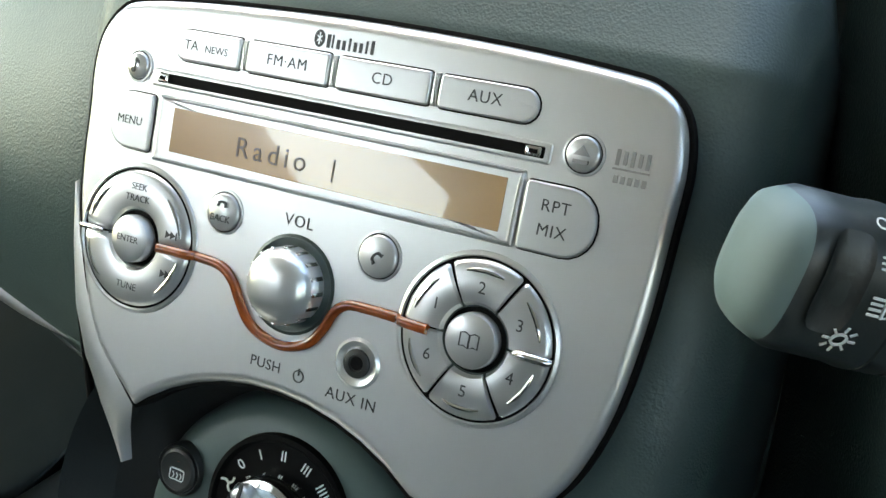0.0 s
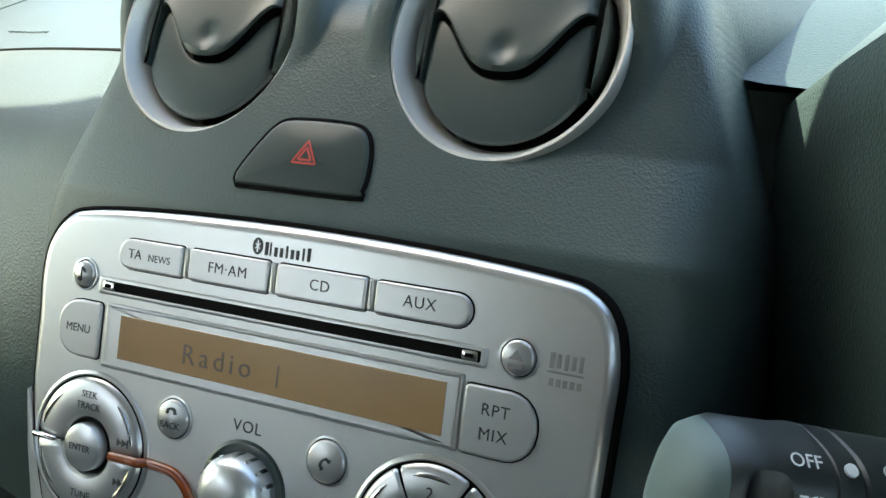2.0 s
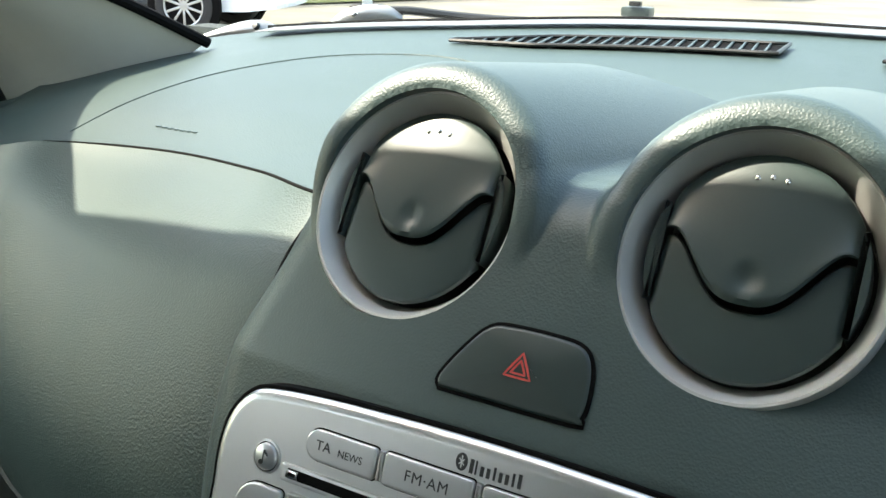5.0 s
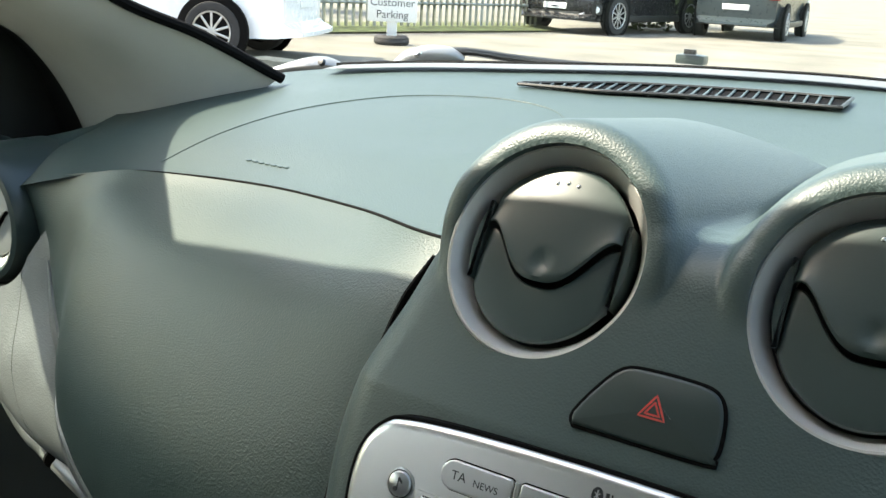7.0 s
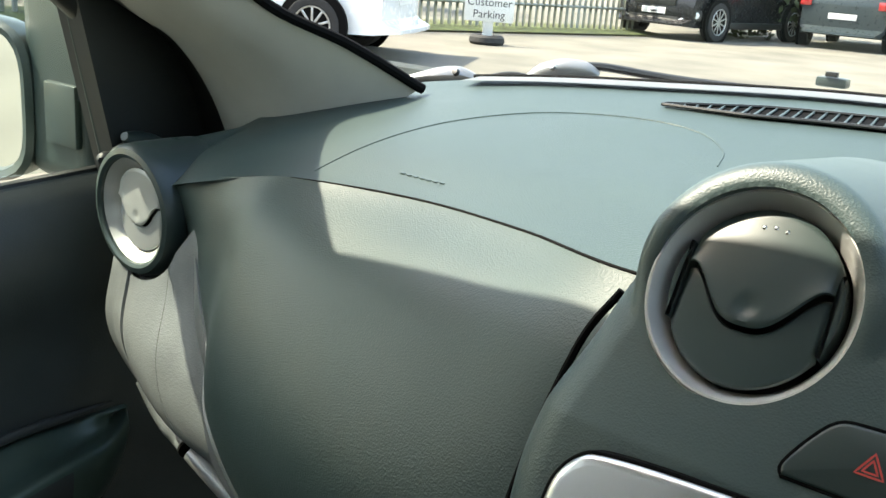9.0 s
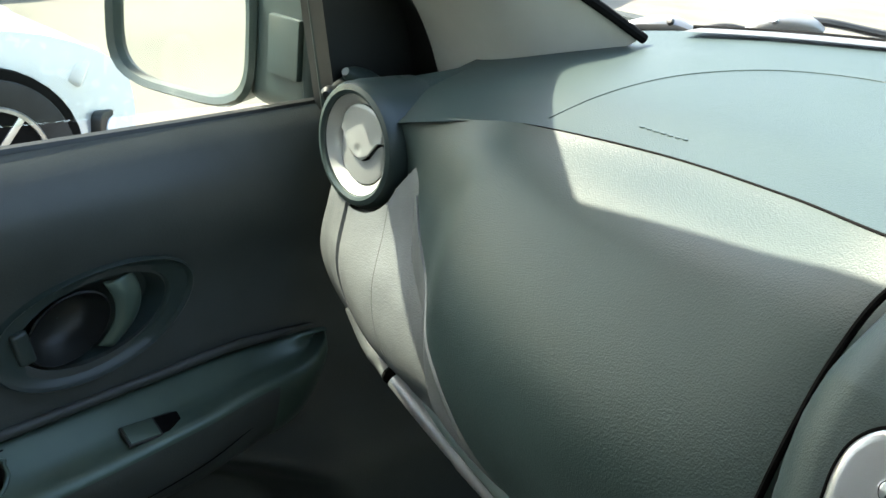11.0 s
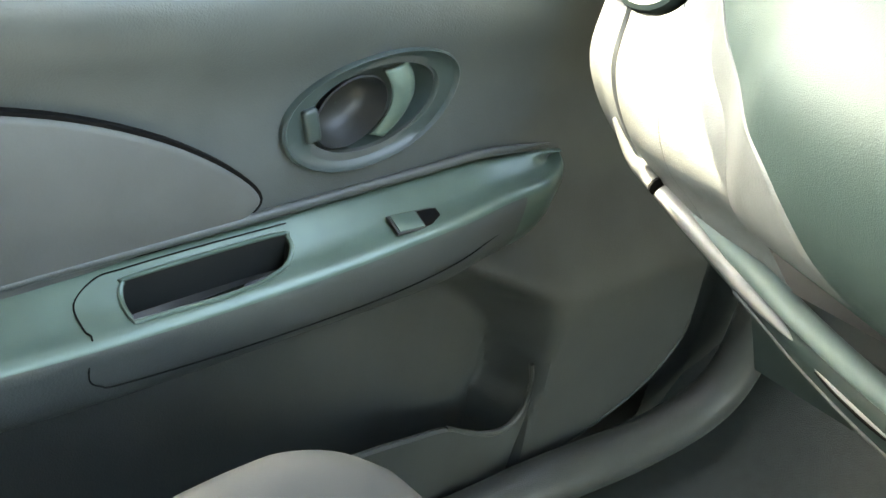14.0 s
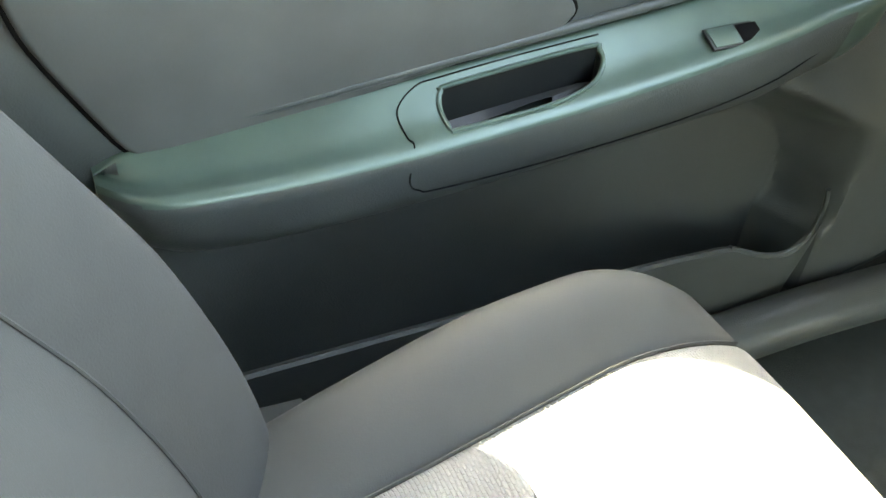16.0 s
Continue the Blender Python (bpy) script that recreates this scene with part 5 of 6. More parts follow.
# ---- passenger seat ----
seat = thing("passenger_seat", "grey cloth car seat with a woven centre panel", "car seat")
SCX = -0.34


def cushion_z(u, y):
    """Height of the cushion at u (-1 door side .. 1 inner side) and y."""
    front = max(0, (y + 0.19) / 0.13)
    z = 0.585 - 0.040 * front ** 2 - 0.035 * max(0, min(1, (-0.19 - y) / 0.30))
    s = abs(u)
    w = pipe_u(max(0, min(1, (y + 0.56) / 0.46)))
    if s > w:
        t = (s - w) / max(1 - w, 0.03)
        tall = lerp_table([(-0.56, 0.004), (-0.45, 0.012), (-0.38, 0.028), (-0.28, 0.045), (-0.20, 0.043), (-0.14, 0.030), (-0.09, 0.012), (-0.05, 0.0)], y)[0]
        z += tall * math.sin(math.pi / 2 * min(1, t / 0.55)) - 0.07 * max(0, t - 0.6) ** 2 / 0.16
    else:
        z -= 0.004 * (1 - (s / w) ** 2)
    return z


def cushion_y(u, b):
    tip = -0.040 - 0.060 * abs(u) ** 3
    return -0.56 + (tip + 0.56) * b


def pipe_u(b):
    """Where the piping runs, from the backrest (0) to the front edge (1)."""
    return lerp_table([(0.0, 0.47), (0.35, 0.515), (0.65, 0.585), (1.0, 0.655)], b)[0]


def cushion_point(u, b, a):
    if b > 0.8:
        t = (b - 0.8) / 0.2
        y = cushion_y(u, 1.0) + 0.014 * math.sin(math.pi * min(1, t * 1.2) * 0.5) - 0.03 * t * t
        return (SCX + u * 0.215, y, cushion_z(u, cushion_y(u, 1.0)) - 0.16 * t ** 1.3)
    y = cushion_y(u, b / 0.8)
    e = 0.004 * max(0, 1 - min(a, 1 - a) / 0.04) ** 2
    return (SCX + u * 0.215, y, cushion_z(u, y) - e)


def cushion_centre(a, b):
    w = pipe_u(min(1, b / 0.8)) - 0.0012
    return cushion_point(-w + 2 * w * a, b, a)


def cushion_bolster(sgn):
    def f(a, b):
        w = pipe_u(min(1, b / 0.8)) + 0.0012
        return cushion_point(sgn * (w + (1.0 - w) * a), b, 0.5 if a > 0.5 else a)
    return sheet(f, 20, 60)


def bolster_side(sgn):
    def f(a, b):
        p = cushion_point(sgn, b * 0.8, 0.5)
        return (p[0] + sgn * 0.024 * math.sin(math.pi * a * 0.6), p[1] + 0.01 * math.sin(math.pi * a * 0.5) * b, p[2] - 0.22 * a)
    return sheet(f, 10, 40)


part("cushion_centre", sheet(cushion_centre, 40, 60), m_cloth, seat, "pale woven cloth cushion centre")
for sgn in (-1, 1):
    part("cushion_bolster", cushion_bolster(sgn), m_leather, seat, "plain grey cloth side bolster")
    part("bolster_side", bolster_side(sgn), m_leather, seat)
    part("piping", tube([Vector(cushion_point(sgn * pipe_u(k / 40), 0.8 * k / 40, 0.5)) + Vector((0, 0, 0.0001)) for k in range(41)], 0.0009, 6), m_leather, seat)
cross_pts = [(SCX + u * 0.215, -0.262 + 0.02 * abs(u), cushion_z(u, -0.262 + 0.02 * abs(u)) + 0.0003) for u in [-0.56 + 1.12 * k / 20 for k in range(21)]]
part("cross_seam", tube(cross_pts, 0.0010, 6), m_leather, seat)
part("cushion_base", box(SCX, -0.32, 0.42, 0.40, 0.42, 0.12, 0.03, 3), m_black, seat)


def backrest_at(u, h):
    """Front face of the backrest at u (-1..1) and height h (0..1)."""
    z = 0.50 + 0.62 * h
    y = lerp_table([(0.50, -0.470), (0.56, -0.474), (0.64, -0.490), (0.727, -0.520), (0.782, -0.548), (0.90, -0.612), (1.12, -0.740)], z)[0]
    s = abs(u)
    if s > 0.5:
        k = (s - 0.5) / 0.5
        y += 0.050 * math.sin(math.pi * min(1.0, k) * 0.66) - 0.05 * max(0, k - 0.62) ** 2 / 0.10
    w = 0.205 + 0.022 * math.sin(math.pi * min(1, h * 1.1)) - 0.05 * max(0, h - 0.75) / 0.25
    return Vector((SCX + u * w, y, z))


part("backrest_centre", sheet(lambda a, b: backrest_at(-0.5 + a, b), 20, 40), m_back, seat, "grey cloth backrest")
for sgn in (-1, 1):
    part("backrest_bolster", sheet(lambda a, b: backrest_at(sgn * (0.507 + 0.493 * a), b), 16, 40), m_back, seat, "rounded cloth backrest bolster")
    part("backrest_side", sheet(lambda a, b: backrest_at(sgn, b) + Vector((sgn * 0.012 * math.sin(math.pi * a), -0.10 * a, 0)), 8, 40), m_back, seat)
    part("back_piping", tube([backrest_at(0.5035 * sgn, k / 30) + Vector((0, 0.0003, 0)) for k in range(31)], 0.0013, 6), m_back, seat)
part("backrest_shell", sheet(lambda a, b: backrest_at(-1 + 2 * a, b) + Vector((0, -0.10, 0)), 12, 20), m_black, seat)
belt = thing("seat_belt_stalk", "pale webbing of a seat belt beside the seat", "seat belt")
part("webbing", tube([(-0.585, -0.375, 0.478), (-0.582, -0.40, 0.484), (-0.58, -0.44, 0.492), (-0.58, -0.50, 0.52)], 0.022, 10, 0.10, up=(0, 0.2, 1)), m_leather, belt)

# ---- floor, footwell and car shell ----
shell = thing("car_interior", "dark footwell, roof lining and body of the car", "car body", kind="structure")
part("floor_carpet", sheet(lambda a, b: (-0.82 + 1.60 * a, -2.0 + 2.75 * b, 0.27 + 0.02 * math.sin(a * 9) * math.sin(b * 14) + 0.45 * max(0, (b - 0.925) / 0.075) ** 1.5), 40, 60), m_carpet, shell)
part("sill_step", tube(spline([(-0.645, -0.6, 0.30), (-0.64, -0.1, 0.31), (-0.635, 0.15, 0.315), (-0.625, 0.25, 0.328), (-0.615, 0.42, 0.330), (-0.608, 0.53, 0.352), (-0.602, 0.575, 0.405), (-0.60, 0.590, 0.50), (-0.60, 0.600, 0.62)], 8), 0.032, 16), m_door, shell, "rounded plastic sill cover")
part("footwell_side", sheet(lambda a, b: (-0.70 + 0.14 * max(0, a - 0.5) ** 1.2 + 0.02 * math.sin(b * 3), 0.515 + 0.155 * a, 0.18 + 0.62 * b), 16, 16), m_carpet, shell)
part("body_sill", box(-0.735, -0.02, 0.27, 0.07, 1.36, 0.14, 0.01), m_black, shell)
part("kick_panel", box(-0.725, 0.46, 0.36, 0.05, 0.26, 0.34, 0.01), m_black, shell)
part("bulkhead", box(0, 0.66, 0.62, 1.5, 0.04, 0.85), m_carpet, shell)
part("under_dash", sheet(lambda a, b: (-0.50 + 0.37 * a, 0.195 + 0.30 * b, 0.735 - 0.05 * b), 6, 6), m_black, shell)
part("glovebox", sheet(lambda a, b: (-0.44 + 0.31 * a, 0.225 + 0.06 * b, 0.700 - 0.10 * b), 12, 8), m_satin, shell)
part("tunnel_left", sheet(lambda a, b: (-0.115 + 0.01 * b, -0.9 + 1.1 * a, 0.27 + 0.52 * b * (0.35 + 0.65 * min(1, max(0, (a - 0.55) / 0.4)))), 20, 8), m_satin, shell)
part("tunnel_top", sheet(lambda a, b: (-0.115 + 0.23 * b, -0.9 + 1.1 * a, 0.27 + 0.52 * (0.35 + 0.65 * min(1, max(0, (a - 0.55) / 0.4)))), 20, 4), m_satin, shell)


def header_y(x):
    return lerp_table([(-0.72, 0.016), (-0.69, 0.009), (-0.66, -0.002), (-0.607, -0.012), (-0.557, -0.022), (-0.512, -0.032), (-0.47, -0.042), (-0.422, -0.053), (-0.357, -0.058), (-0.31, -0.058), (-0.22, -0.056), (0.0, -0.05), (0.30, -0.045), (0.66, -0.02)], x)[0]


part("roof", sheet(lambda a, b: (-0.66 + 1.32 * a, -2.1 + (2.1 + header_y(-0.66 + 1.32 * a)) * b, 1.42 + 0.05 * math.sin(math.pi * a) + 0.05 * math.sin(math.pi * b)), 200, 20), m_pillar, shell, "grey roof lining")
part("roof_outside", sheet(lambda a, b: (-0.66 + 1.32 * a, -2.1 + (2.1 + header_y(-0.66 + 1.32 * a)) * b, 1.435 + 0.05 * math.sin(math.pi * a) + 0.05 * math.sin(math.pi * b)), 200, 20), m_black_car, shell)
for sx in (-1, 1):
    part("roof_side", sheet(lambda a, b: (sx * (0.725 - 0.125 * b), 0.03 - 0.08 * b ** 1.5 - 2.05 * a, 1.27 + 0.12 * min(1, a / 0.09) + (0.17 - 0.12 * min(1, a / 0.09)) * math.sin(math.pi * b / 2)), 40, 8), m_black_car, shell)
    part("roof_rail", tube(spline([(sx * 0.615, -0.12, 1.425), (sx * 0.635, -0.6, 1.44), (sx * 0.63, -1.3, 1.42), (sx * 0.60, -2.05, 1.36)], 6), 0.045, 12), m_pillar, shell)
    part("centre_pillar", tube([(sx * 0.775, -0.50, 0.30), (sx * 0.775, -0.478, 0.90), (sx * 0.760, -0.485, 1.03), (sx * 0.67, -0.56, 1.42)], [0.05, 0.055, 0.055, 0.045], 14), m_pillar, shell)
    # Unseen panel, added behind the pillar to keep sun off the backrest.
    part("backrest_sun_block", box(sx * 0.745, -0.62, 1.16, 0.05, 0.22, 0.46, 0.02, 2), m_pillar, shell)
    part("rear_side", box(sx * 0.74, -1.35, 0.62, 0.06, 1.5, 0.72, 0.01), m_door, shell)
    part("rear_pillar", box(sx * 0.68, -1.85, 1.15, 0.06, 0.5, 0.5, 0.01), m_pillar, shell)
part("driver_door", box(0.74, -0.15, 0.60, 0.06, 1.0, 0.70, 0.01), m_door, shell)
part("right_pillar", tube([(0.60, 0.36, 1.05), (0.66, 0.1, 1.25), (0.63, -0.12, 1.42)], 0.05, 12), m_pillar, shell)
# Unseen; raised across the rear window so the radio panel reflects something dark.
part("tail", box(0, -2.1, 0.84, 1.5, 0.06, 1.22, 0.01), m_door, shell)
part("rear_bench", box(0, -1.55, 0.62, 1.25, 0.5, 0.55, 0.06, 3), m_back, shell)
driver = copy_thing(seat, Matrix.Translation((0.70, -0.25, 0)))
tagged(driver, "grey cloth driver's seat with a woven centre panel", "car seat")

# ---- driver's side of the dash ----
cowl = thing("instrument_cowl", "dark grained instrument cowl beside the console", "dashboard")


def cowl_at(a, b):
    """A rounded wall that comes out towards the driver, and rolls over at the top."""
    t = a
    x = 0.119 + 0.345 * t
    y = 0.118 - 0.20 * math.sin(min(1, t / 0.42) * math.pi / 2) + 0.05 * max(0, t - 0.5)
    top = 1.045 + 0.075 * math.sin(min(1, t / 0.28) * math.pi / 2)
    if b < 0.75:
        return (x, y + 0.02 * (1 - b / 0.75), 0.74 + (top - 0.03 - 0.74) * b / 0.75)
    s = (b - 0.75) / 0.25 * math.pi / 2
    return (x, y + 0.03 * (1 - math.cos(s)) + 0.20 * max(0, (b - 0.85) / 0.15) ** 1.5, top - 0.03 + 0.03 * math.sin(s) - 0.03 * max(0, (b - 0.85) / 0.15))


part("cowl_wall", sheet(cowl_at, 50, 60), m_dash, cowl)
part("cowl_seam", tube([(0.1235, 0.118, 1.044), (0.1240, 0.120, 1.0), (0.1245, 0.125, 0.95), (0.125, 0.13, 0.85)], 0.0012, 6), m_void, cowl)

# ---- light stalk on the steering column ----
stalk = thing("light_stalk", "dark column stalk with printed light symbols", "stalk")
# its axis runs from the knob's end towards the column
stalk.matrix_world = look((0.131, -0.049, 0.9965), (0.27, 0.045, 0.950))


def facet(bm):
    for v in bm.verts:
        ang = math.atan2(v.co.y, v.co.x)
        k = 1 / max(abs(math.cos(ang)) ** 3 + abs(math.sin(ang)) ** 3, 1e-9) ** 0.3333
        v.co.x *= 0.88 * k
        v.co.y *= 1.0 * k
    return bm


# The sky's sheen on the end face is painted as a paler colour.
part("knob_end", facet(lathe([(0.0, 0.0042), (0.006, 0.0038), (0.0105, 0.0026), (0.0134, 0.0006), (0.0146, -0.0022)], 48)), m_pale_teal, stalk, "end of the knob, painted pale for its sky sheen")
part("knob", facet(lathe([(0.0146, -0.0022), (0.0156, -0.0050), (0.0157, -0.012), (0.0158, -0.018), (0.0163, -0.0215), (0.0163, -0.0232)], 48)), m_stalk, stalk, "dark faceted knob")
part("collar", facet(lathe([(0.0155, -0.0234), (0.0162, -0.0240), (0.0162, -0.0292), (0.0155, -0.0298)], 48)), m_stalk, stalk)
part("sleeve", facet(lathe([(0.0155, -0.0300), (0.0161, -0.0306), (0.0158, -0.085), (0.0130, -0.11), (0.0100, -0.13), (0.0095, -0.25)], 48)), m_stalk, stalk)


def on_stalk(theta, z, lift=0.0004):
    c, s = math.cos(radians(theta)), math.sin(radians(theta))
    k = 1 / (abs(c) ** 3 + abs(s) ** 3) ** 0.3333
    return Matrix(((0, -s, c, c * k * 0.88 * 0.0163 + c * lift), (0, c, s, s * k * 0.0163 + s * lift), (-1, 0, 0, z), (0, 0, 0, 1)))


lettering("OFF", 0.0040, m_white_ink, stalk, on_stalk(58, -0.0172))
lettering("OFF", 0.0040, m_white_ink, stalk, on_stalk(58, -0.0372))
part("index_dot", plate(circle(0, 0, 0.0014, 16), -0.0003, 0.0002, 0), m_white_ink, stalk, at=on_stalk(56, -0.0266))
for k in range(4):
    part("lamp_mark", box(-0.0016, 0.0016 - 0.0011 * k, 0, 0.0026, 0.0005, 0.0003), m_white_ink, stalk, at=on_stalk(6, -0.0188, 0.0009))
part("lamp_mark", band([(0.0003, 0.0021), (0.0020, 0.0015), (0.0024, 0), (0.0020, -0.0015), (0.0003, -0.0021)], 0.0005, -0.0002, 0.0002), m_white_ink, stalk, at=on_stalk(6, -0.0188, 0.0009))
for s2 in (-1, 1):
    part("lamp_mark", band([(s2 * 0.0006, 0.0013), (s2 * 0.0018, 0.0008), (s2 * 0.0018, -0.0008), (s2 * 0.0006, -0.0013)], 0.0005, -0.0002, 0.0002), m_white_ink, stalk, at=on_stalk(32, -0.0188, 0.0009))
    for k in (-1, 0, 1):
        part("lamp_mark", box(s2 * 0.0031, 0.0011 * k, 0, 0.0018, 0.0004, 0.0003), m_white_ink, stalk, at=on_stalk(32, -0.0188, 0.0009))
part("bulb_mark", band(circle(0, 0, 0.0015, 18), 0.0005, -0.0002, 0.0002), m_white_ink, stalk, at=on_stalk(-22, -0.0140))
for k in range(8):
    part("ray_mark", box(0.0028, 0, 0, 0.0014, 0.0005, 0.0003), m_white_ink, stalk, at=on_stalk(-22, -0.0140) @ Matrix.Rotation(radians(45 * k), 4, "Z"))


def thumb_scoop(a, b):
    """The dark hollow in the knob's near face."""
    t, r = 2 * math.pi * a, max(b, 0.02)
    c, s = math.cos(t), math.sin(t)
    k = r / (abs(c) ** 4 + abs(s) ** 4) ** 0.25
    return on_stalk(14 + 34 * k * s, -0.0094 + 0.0046 * k * c, 0.0004 - 0.0010 * (1 - r ** 4)) @ Vector((0, 0, 0))


part("thumb_scoop", sheet(thumb_scoop, 32, 8, close_u=True), m_black, stalk, "dark hollow for the thumb")
column = thing("steering_column", "dark steering column shroud", "steering column")
part("shroud", tube([(0.345, -0.13, 0.965), (0.345, 0.02, 0.945), (0.345, 0.16, 0.93)], [0.055, 0.075, 0.09], 24), m_satin, column)

# ---- windscreen, scuttle and wipers ----
def far_edge(x):
    v = lerp_table(TOP, x)
    return Vector((x, v[0], v[1]))


def screen_at(a, b):
    x = -0.47 + 0.94 * a
    p = far_edge(x) + Vector((0, 0.004, -0.004))
    q = Vector((x * 1.22, -0.13, 1.43))
    m = p.lerp(q, b)
    m.z += 0.05 * math.sin(math.pi * b)
    m.y += 0.03 * math.sin(math.pi * b)
    return m


screen = part("windscreen", sheet(screen_at, 30, 20), m_glass)
screen.visible_shadow = False
tagged(screen, "clear windscreen above the dashboard", "windscreen", kind="structure")
scuttle = thing("scuttle", "grey scuttle panel under the windscreen", "scuttle", kind="structure")
part("edge_strip", sheet(lambda a, b: far_edge(-0.46 + 0.92 * a) + Vector((0, -0.004 - 0.030 * b, 0.0035 - 0.0022 * b)), 60, 4), m_trim, scuttle)
part("scuttle_panel", sheet(lambda a, b: far_edge(-0.60 + 1.2 * a) + Vector((0, 0.008 + 0.11 * b, -0.006 - 0.030 * b)), 40, 8), m_black, scuttle)
part("screen_seal", tube([far_edge(-0.47 + 0.94 * k / 60) + Vector((0, 0.007, 0.0010)) for k in range(61)], 0.0042, 8), m_void, scuttle, "black seal along the foot of the windscreen")
bonnet = shape("bonnet", sheet(lambda a, b: (-0.72 + 1.44 * a, 0.50 + 0.14 * math.sin(math.pi * a) + 0.75 * b, 1.035 - 0.30 * b ** 1.6 + 0.02 * math.sin(math.pi * a)), 30, 20), m_silver_car, "pale car bonnet beyond the windscreen", "bonnet", kind="structure")


def wiper(x0, y0, z0, length, lean, name="wiper", rise=0):
    w = thing(name, "black windscreen wiper lying along the scuttle", "wiper", group="windscreen wipers", at=Matrix.Translation((x0, y0, z0)) @ Matrix.Rotation(radians(lean), 4, "Z") @ Matrix.Rotation(radians(-rise), 4, "Y"))
    part("arm", tube(spline([(0, 0, 0.008), (0.05, 0.004, 0.014), (0.15, 0.012, 0.016), (length * 0.6, 0.02, 0.014)], 5), 0.0075, 8, 0.7), m_strip, w)
    part("blade", tube([(0.03, 0.030, 0.010), (length, 0.022, 0.008)], 0.006, 8), m_black, w)
    part("pivot", lathe([(0.012, -0.01), (0.012, 0.010), (0.009, 0.013), (0, 0.013)], 20), m_satin, w)
    part("bracket", box(length * 0.6, 0.024, 0.013, 0.05, 0.010, 0.008, 0.003), m_satin, w)
    return w


linkage = thing("wiper_linkage", "grey wiper arms and black blade at the foot of the windscreen", "wiper", group="windscreen wipers")
part("blade", tube(spline([(-0.650, 0.455, 1.036), (-0.585, 0.49, 1.048), (-0.501, 0.53, 1.058), (-0.447, 0.55, 1.064)], 5), 0.0045, 8), m_black, linkage, "black rubber blade")
part("blade_clip", tube(spline([(-0.575, 0.493, 1.054), (-0.548, 0.505, 1.061), (-0.525, 0.52, 1.064), (-0.508, 0.528, 1.060)], 4), [0.004, 0.005, 0.006, 0.007, 0.0085, 0.0095, 0.010, 0.010, 0.0095, 0.008, 0.007, 0.006, 0.005], 10, 0.8), m_strip, linkage, "silver-grey blade clip")
part("rivet", lathe([(0.0, 0.004), (0.003, 0.0035), (0.004, 0.0)], 16), m_black, linkage, at=Matrix.Translation((-0.524, 0.511, 1.066)) @ Matrix.Rotation(radians(60), 4, "X"))
part("frame_bow", tube(spline([(-0.505, 0.528, 1.061), (-0.480, 0.535, 1.069), (-0.460, 0.545, 1.068), (-0.445, 0.55, 1.062)], 4), 0.0030, 8), m_black, linkage)
part("arm_head", tube(spline([(-0.462, 0.545, 1.063), (-0.447, 0.55, 1.074), (-0.430, 0.556, 1.080), (-0.410, 0.566, 1.081), (-0.398, 0.572, 1.076)], 4), [0.006, 0.008, 0.009, 0.010, 0.011, 0.011, 0.011, 0.011, 0.011, 0.0105, 0.010, 0.0095, 0.009, 0.008, 0.007, 0.006, 0.005], 10, 0.9), m_strip, linkage, "silver-grey wiper arm head")
part("rivet", lathe([(0.0, 0.004), (0.0035, 0.0035), (0.0045, 0.0)], 16), m_chrome, linkage, at=Matrix.Translation((-0.434, 0.545, 1.082)) @ Matrix.Rotation(radians(60), 4, "X"))
part("arm", tube(spline([(-0.425, 0.562, 1.082), (-0.398, 0.575, 1.085), (-0.357, 0.600, 1.081), (-0.311, 0.615, 1.079), (-0.262, 0.630, 1.079)], 6), 0.0042, 8), m_black, linkage, "black wiper arm")
part("lower_blade", tube(spline([(-0.410, 0.570, 1.069), (-0.370, 0.59, 1.072), (-0.320, 0.612, 1.075)], 5), 0.0035, 8), m_black, linkage)
wiper(-0.085, 0.690, 1.070, 0.42, -4)
for x in (-0.222,):
    n = thing("washer_jet", "small washer jet on the scuttle", "washer jet", group="")
    part("body", box(x, 0.73, 1.086, 0.030, 0.018, 0.010, 0.003), m_satin, n)
    part("nozzle", box(x, 0.722, 1.094, 0.012, 0.006, 0.005, 0.001), m_black, n)

# demister grille in the dash top
grille = thing("demister_grille", "dark slotted demister grille in the dash top", "grille")


def top_z(x, y):
    fy, fz, my, mz, sy, sz = lerp_table(TOP, x)
    if y > my:
        return mz + (fz - mz) * (y - my) / (fy - my)
    return sz + (mz - sz) * (y - sy) / max(my - sy, 1e-6)


def grille_line(t, w):
    x = -0.272 + 0.238 * t
    y = 0.450 + 0.055 * math.sin(math.pi * t * 0.5) + (w - 0.5) * 0.042 * min(1, 0.15 + 3 * t)
    return (x, y, top_z(x, y))


for mirror_x in (1, -1):
    g = part("slot", sheet(lambda a, b: (lambda p: (mirror_x * p[0], p[1], p[2] + 0.0016))(grille_line(a, b)), 40, 4), m_void, grille)
    for k in range(1, 27):
        p, q = Vector(grille_line(k / 27, 0.0)), Vector(grille_line(k / 27 - 0.02, 1.0))
        p.x *= mirror_x
        q.x *= mirror_x
        part("fin", tube([p + Vector((0, 0, 0.003)), q + Vector((0, 0, 0.0024))], 0.0010, 6), m_satin, g)
    edge = [(mirror_x * p[0], p[1], p[2] + 0.003) for p in [grille_line(k / 30, 0) for k in range(31)] + [grille_line(1 - k / 30, 1) for k in range(31)]]
    part("rim", tube(edge + edge[:1], 0.0015, 6), m_black, g)


